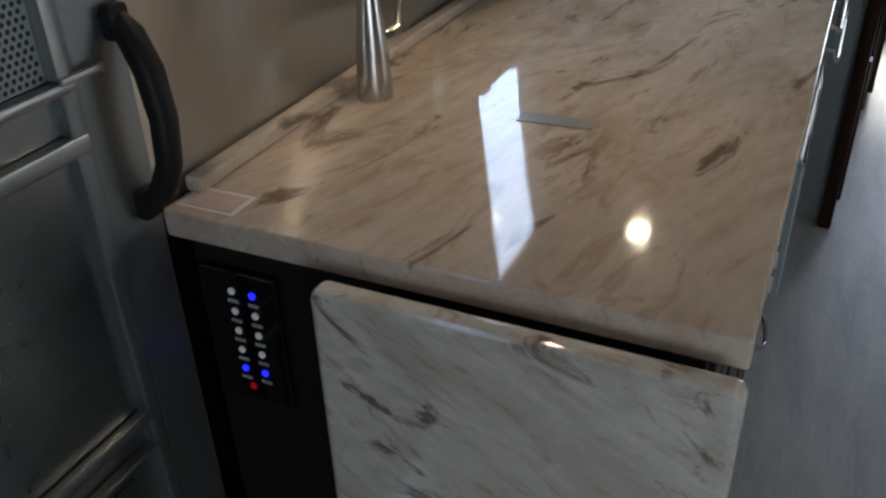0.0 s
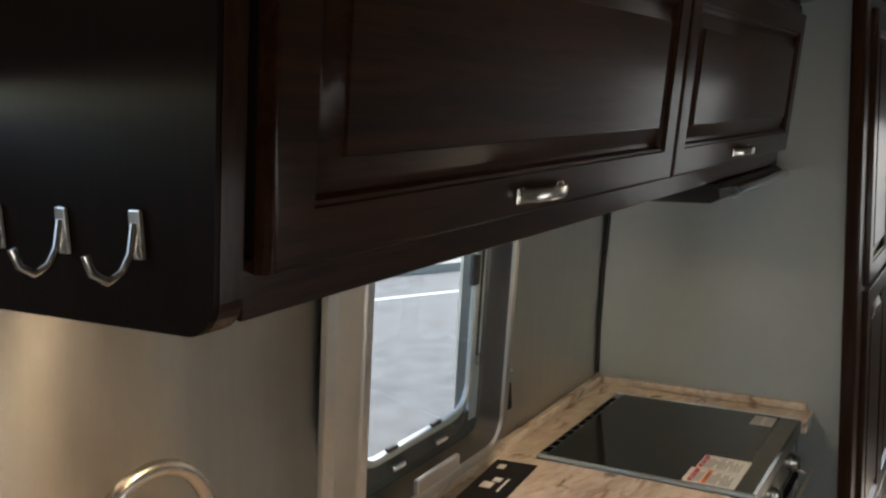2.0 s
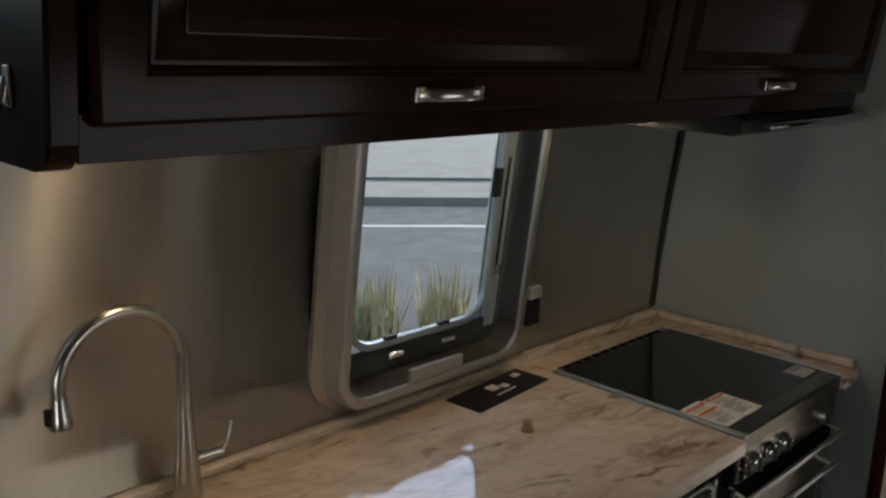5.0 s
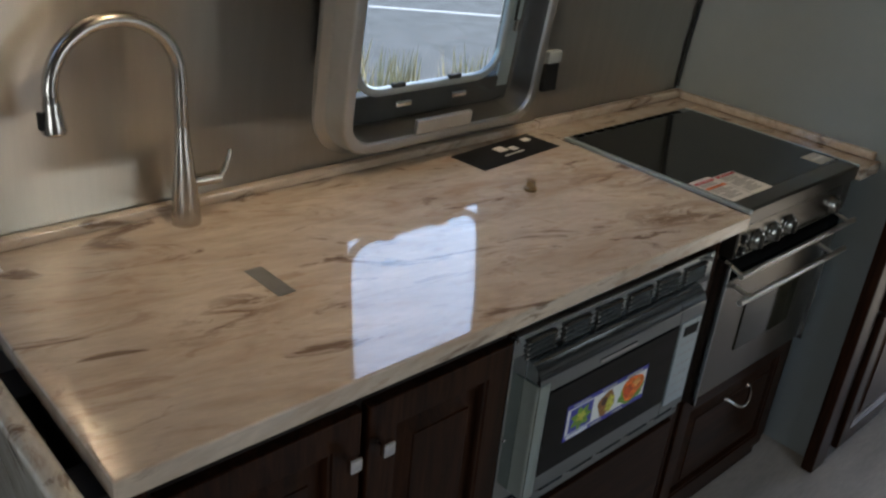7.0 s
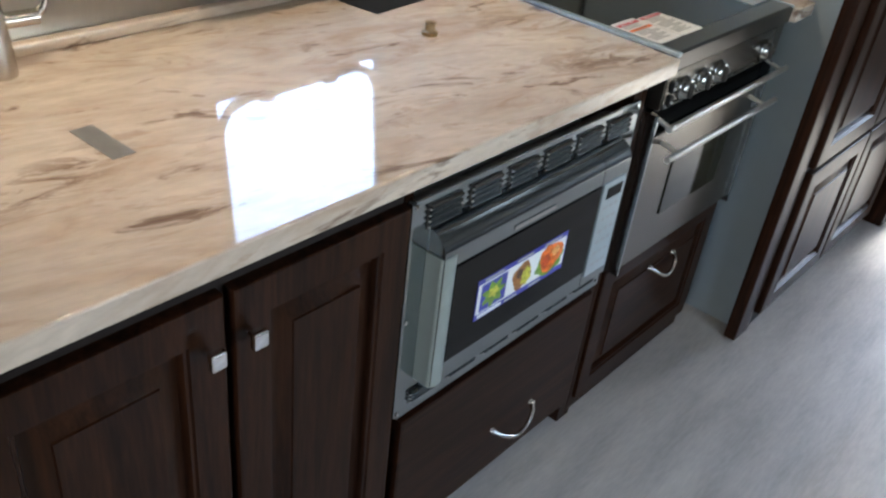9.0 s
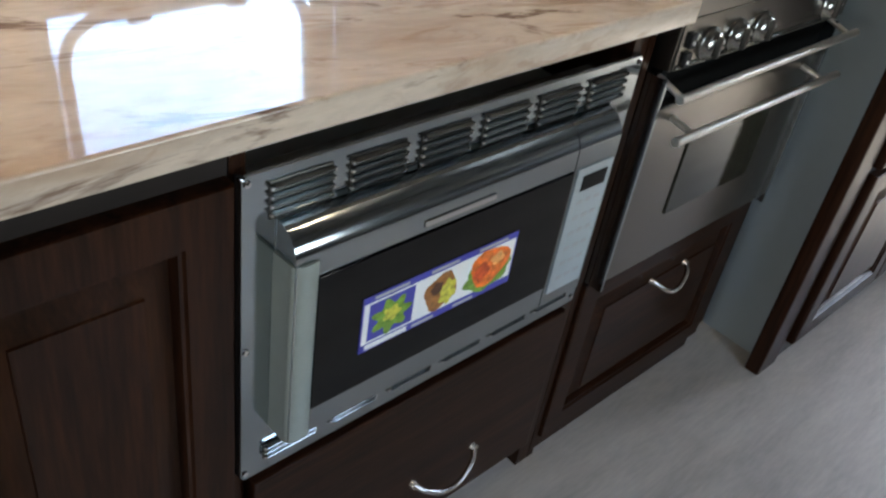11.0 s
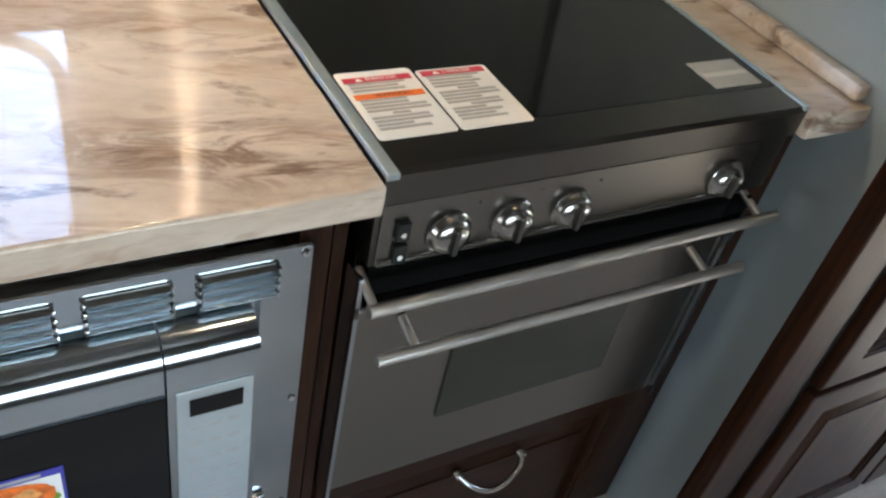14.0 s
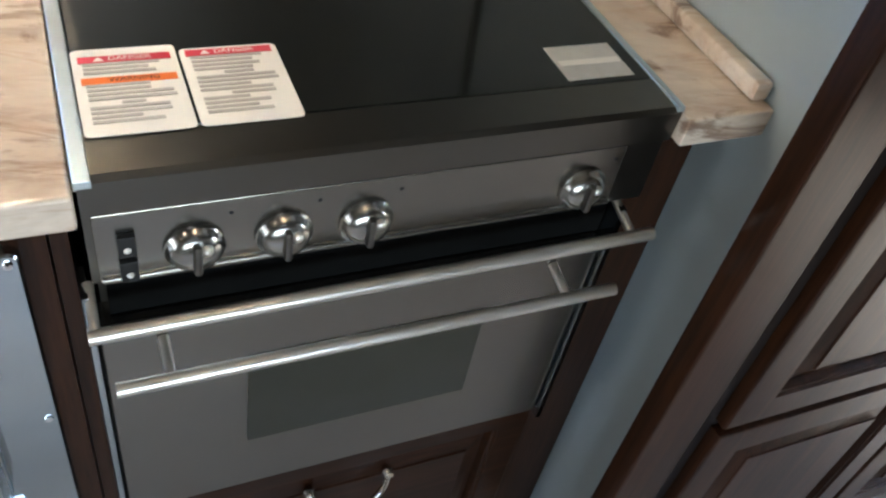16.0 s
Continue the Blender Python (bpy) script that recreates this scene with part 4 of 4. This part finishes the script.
for xx, yy in ((0.700, -0.297), (-0.40, -0.297), (1.50, -0.297)):
    zc = 2.0405
    cl = thing("ceiling_light", (xx, yy, zc), "lit round ceiling lamp with a chrome rim", "lamp", "round ceiling lamps")
    part("rim", under_ceiling(lathe([(0.0001, -0.022), (0.064, -0.022), (0.064, 0.0), (0.067, 0.004), (0.063, 0.010), (0.051, 0.021), (0.044, 0.021), (0.0001, 0.016)], (0, 0, 0), "-z", 36), xx, yy, zc), CHROME, cl, "polished chrome rim", True)
    part("diffuser", under_ceiling(lathe([(0.0001, 0.0), (0.0435, 0.0), (0.040, 0.003), (0.0001, 0.004)], (0, 0, -0.0195), "-z", 32), xx, yy, zc), LAMP_GLOW, cl, "glowing warm diffuser", True)
SPX, SPY, SPZ = 1.060, -0.146, 2.0295
sp = thing("ceiling_speaker", (SPX, SPY, SPZ), "flat round dark speaker with a chrome ring on the ceiling", "speaker")
part("ring", under_ceiling(lathe([(0.060, -0.02), (0.074, -0.02), (0.075, 0.004), (0.071, 0.007), (0.064, 0.007), (0.060, 0.004)], (0, 0, 0), "-z", 36), SPX, SPY, SPZ), STEEL_DARK, sp, smooth=True)
part("bezel", under_ceiling(lathe([(0.062, 0.0072), (0.070, 0.0072), (0.068, 0.010), (0.062, 0.011)], (0, 0, 0), "-z", 36), SPX, SPY, SPZ), CHROME, sp, smooth=True)
part("grille", under_ceiling(lathe([(0.0001, 0.002), (0.0595, 0.002), (0.0595, 0.009), (0.050, 0.016), (0.0001, 0.018)], (0, 0, 0), "-z", 36), SPX, SPY, SPZ), BLACK, sp, smooth=True)

# ---- window over the counter ----
WX0, WX1 = 0.682, 1.300
WZ0, WZ1 = 0.955, 1.680
LEAN = math.atan2(wall_y(0.98) - wall_y(1.58), 0.60)
WIN_BASE = Vector(((WX0 + WX1) / 2, wall_y(WZ0), WZ0))
TIP = Matrix.Translation(WIN_BASE) @ Matrix.Rotation(LEAN, 4, "X")


def in_window(bm):
    """From the window's own plane (x across, z up, -y into the room) to its place."""
    bmesh.ops.transform(bm, matrix=TIP, verts=bm.verts[:])
    return bm


win = thing("window_1", tuple(WIN_BASE), "rounded aluminium trailer window with a black gasket and clear pane", "window", kind="structure")
hw, hh = (WX1 - WX0) / 2, WZ1 - WZ0
part("window_frame", in_window(steps_y(-hw, hw, 0, hh, 0.02, [(0, 0.01), (0.0, 0.024), (0.010, 0.030), (0.018, 0.034), (0.024, 0.080), (0.027, 0.086), (0.030, 0.088), (0.046, 0.088), (0.049, 0.086), (0.050, 0.080)], r=0.105, close=(False, False))), ALU, win, smooth=True)
part("reveal", in_window(steps_y(-hw + 0.050, hw - 0.050, 0.050, hh - 0.050, 0.02, [(0, 0.080), (0.008, 0.030), (0.014, 0.022), (0.026, 0.018), (0.027, -0.03)], r=0.058, close=(False, False))), REVEAL, win, "dark grey inner reveal", True)
part("sash", in_window(steps_y(-hw + 0.074, hw - 0.118, 0.128, hh - 0.05, -0.008, [(0, 0), (0.0, 0.010), (0.004, 0.013), (0.012, 0.013), (0.016, 0.010), (0.018, 0.0)], r=0.075, close=(False, False))), SASH_ALU, win, "pale blue-grey rounded sash", True)
part("pane", in_window(steps_y(-hw + 0.070, hw - 0.070, 0.070, hh - 0.05, -0.012, [(0, 0), (0, 0.004)], r=0.055)), PANE, win).visible_shadow = False
part("sill", in_window(box(-hw + 0.072, hw - 0.072, -0.010, 0.018, 0.066, 0.130, 0.004)), GASKET, win)
part("notch", in_window(box(-0.086, 0.075, -0.067, -0.055, 0.050, 0.082, 0.003)), ALU, win)
for xx in (-0.098, 0.062):
    part("latch", in_window(box(xx - 0.022, xx + 0.022, -0.030, -0.011, 0.100, 0.114, 0.004)), CHROME, win, "bright latch")
    part("clip", in_window(box(xx - 0.030, xx + 0.005, -0.02, -0.009, 0.142, 0.152, 0.002)), GASKET, win)
part("side_panel", in_window(box(hw - 0.116, hw - 0.076, -0.010, -0.004, 0.10, hh - 0.06, 0.003)), SASH_ALU, win)
part("side_slot", in_window(box(hw - 0.100, hw - 0.092, -0.0125, -0.0102, 0.26, 0.52, 0.001)), BLACK, win)
part("slot_latch", in_window(box(hw - 0.102, hw - 0.088, -0.022, -0.0102, 0.235, 0.262, 0.003)), CHROME, win, "small bright latch")
part("stay", in_window(box(hw - 0.145, hw - 0.12, -0.022, -0.006, 0.43, 0.50, 0.004)), BLACK, win)
ol = thing("wall_outlet", (1.388, wall_y(1.08), 1.05), "black wall outlet with a grey cover beside the window", "outlet")
part("plate", box(1.362, 1.414, wall_y(1.08) - 0.010, wall_y(1.08) + 0.004, 1.015, 1.085, 0.003), BLACK, ol)
part("cover", box(1.364, 1.412, wall_y(1.12) - 0.014, wall_y(1.12) + 0.004, 1.087, 1.118, 0.003), GREY_PLASTIC, ol)

# ---- entry door ----
DY = 0.622
ed = thing("door_1", (-0.4, DY, 0), "aluminium screen door with perforated and plain panels", "door", kind="structure")
part("jamb", box(-0.075, -0.004, DY - 0.002, DY + 0.028, 0.0, 1.79, 0.004), DOOR_ALU, ed, smooth=True)
part("stile", box(-0.103, -0.080, DY - 0.012, DY + 0.020, 0.0, 1.78, 0.005), DOOR_ALU, ed, smooth=True)
part("stile", box(-0.74, -0.70, DY - 0.012, DY + 0.020, 0.0, 1.78, 0.005), DOOR_ALU, ed, smooth=True)
part("skin", box(-0.70, -0.103, DY + 0.002, DY + 0.014, 0.02, 1.77), DOOR_SKIN, ed)
for za, zb in ((1.090, 1.103), (1.029, 1.050), (0.703, 0.718), (0.662, 0.670)):
    part("crossbar", box(-0.70, -0.082, DY - 0.014, DY + 0.001, za, zb, 0.004), BAR_ALU, ed, smooth=True)
part("corner_clip", box(-0.104, -0.050, DY - 0.020, DY - 0.0125, 1.100, 1.108, 0.002), BAR_ALU, ed, smooth=True)
part("clip_screw", lathe([(0.0001, 0), (0.004, 0), (0.003, 0.002), (0.0001, 0.003)], (-0.056, DY - 0.0202, 1.104), "-y", 12), CORK, ed, smooth=True)
part("upper_trim", box(-0.104, -0.088, DY - 0.014, DY + 0.001, 1.1035, 1.76, 0.003), BAR_ALU, ed, smooth=True)
part("perforated_plate", box(-0.69, -0.1045, DY - 0.001, DY + 0.0015, 1.104, 1.76), PERF_ALU, ed)
perf = bmesh.new()
for r in range(60):
    for q in range(40):
        xx, zz = -0.110 - 0.0078 * q - (0.0039 if r % 2 else 0), 1.109 + 0.0068 * r
        perf.faces.new([perf.verts.new((xx + 0.0026 * math.cos(k * math.pi / 4), DY - 0.0016, zz + 0.0026 * math.sin(k * math.pi / 4))) for k in range(8)])
tagged(part("perforations", perf, GASKET, ed), kind="stuff")
part("lower_mesh", box(-0.69, -0.135, DY - 0.001, DY + 0.0015, 0.05, 0.638), mat("fine_door_mesh", (0.05, 0.055, 0.055), 0.7, 0.3, var=0.5, vscale=160), ed)
hd = thing("grab_handle", (-0.02, DY, 1.05), "black curved plastic grab handle by the entry door", "handle")
grip = [(-0.017, 0.612, 1.137), (-0.017, 0.598, 1.122), (-0.019, 0.582, 1.090), (-0.021, 0.574, 1.043), (-0.023, 0.577, 0.994), (-0.026, 0.591, 0.962), (-0.028, 0.608, 0.947)]
bm = sweep(grip, 0.012, 14, radii=[0.011, 0.0140, 0.0142, 0.0135, 0.013, 0.013, 0.011])
for v in bm.verts:
    v.co.x = -0.022 + (v.co.x + 0.022) * 1.15
part("grip", bm, BLACK, hd, smooth=True)
part("foot", box(-0.032, -0.004, 0.604, DY - 0.0025, 1.118, 1.152, 0.005), BLACK, hd, smooth=True)
part("foot", box(-0.043, -0.015, 0.602, DY - 0.0025, 0.930, 0.964, 0.005), BLACK, hd, smooth=True)

# ---- outside ----
GZ = -0.55
tagged(part("ground", box(-150, 150, -150, 150, GZ - 0.2, GZ), ASPHALT), "worn grey asphalt ground", "ground", kind="structure")


def road_strip(name, near, far, z, material, label, category):
    """A strip across the road's direction, which lies slantwise to the trailer."""
    bm = box(-60, 60, near, far, GZ, z)
    bmesh.ops.transform(bm, matrix=Matrix.Rotation(radians(-38), 4, "Z"), verts=bm.verts[:])
    return tagged(part(name, bm, material), label, category, kind="structure")


road_strip("road_line", 10.05, 10.17, GZ + 0.004, PAINT_LINE, "white painted road line", "line")
road_strip("pavement", 11.6, 13.0, GZ + 0.12, CONCRETE, "pale concrete pavement with a kerb", "pavement")
road_strip("verge", 14.0, 40.0, GZ + 0.05, CONCRETE, "pale gravel verge", "verge")
gr = random.Random(11)
for k, (gx, gy, dry) in enumerate(((4.0, 4.3, 1), (4.5, 4.0, 1), (3.6, 4.4, 0), (3.9, 4.9, 1), (3.3, 3.9, 0), (3.0, 4.3, 0))):
    bm = bmesh.new()
    for b in range(150):
        a, rr = gr.random() * 6.28, 0.22 * math.sqrt(gr.random())
        base = Vector((gx + rr * math.cos(a), gy + rr * math.sin(a), GZ - 0.01))
        lean = Vector((gr.uniform(-0.12, 0.12), gr.uniform(-0.12, 0.12), gr.uniform(0.14, 0.62 if dry else 0.32)))
        w = Vector((math.cos(a), math.sin(a), 0)).orthogonal() * 0.012
        v = [bm.verts.new(base - w), bm.verts.new(base + w), bm.verts.new(base + lean * 0.6 + w * 0.6), bm.verts.new(base + lean), bm.verts.new(base + lean * 0.6 - w * 0.6)]
        bm.faces.new(v)
    tagged(part("grass_clump", bm, GRASS_DRY if dry else GRASS_GREEN), "clump of dry grass beside the trailer" if dry else "clump of green weeds beside the trailer", "grass", "grass clumps", "stuff")

# ---- added daylight lamps, out of view ----
# south lamp, set low where the steel needs something bright to reflect
daylight("window_light", (1.20, -1.60, 0.90), (1.20, 0.3, 0.75), 1.08, 0.48, 0.66)
daylight("window_light", (X1 - 0.02, -0.5, 1.25), (1.0, -0.5, 0.9), 1.5, 0.75, 0.60, (0.86, 0.94, 1.0))
# fill lamp added for the folded leaf; the west wall has no opening
daylight("window_light", (X0 + 0.02, -0.5, 0.95), (0.0, -0.2, 0.70), 1.2, 0.5, 2.0)
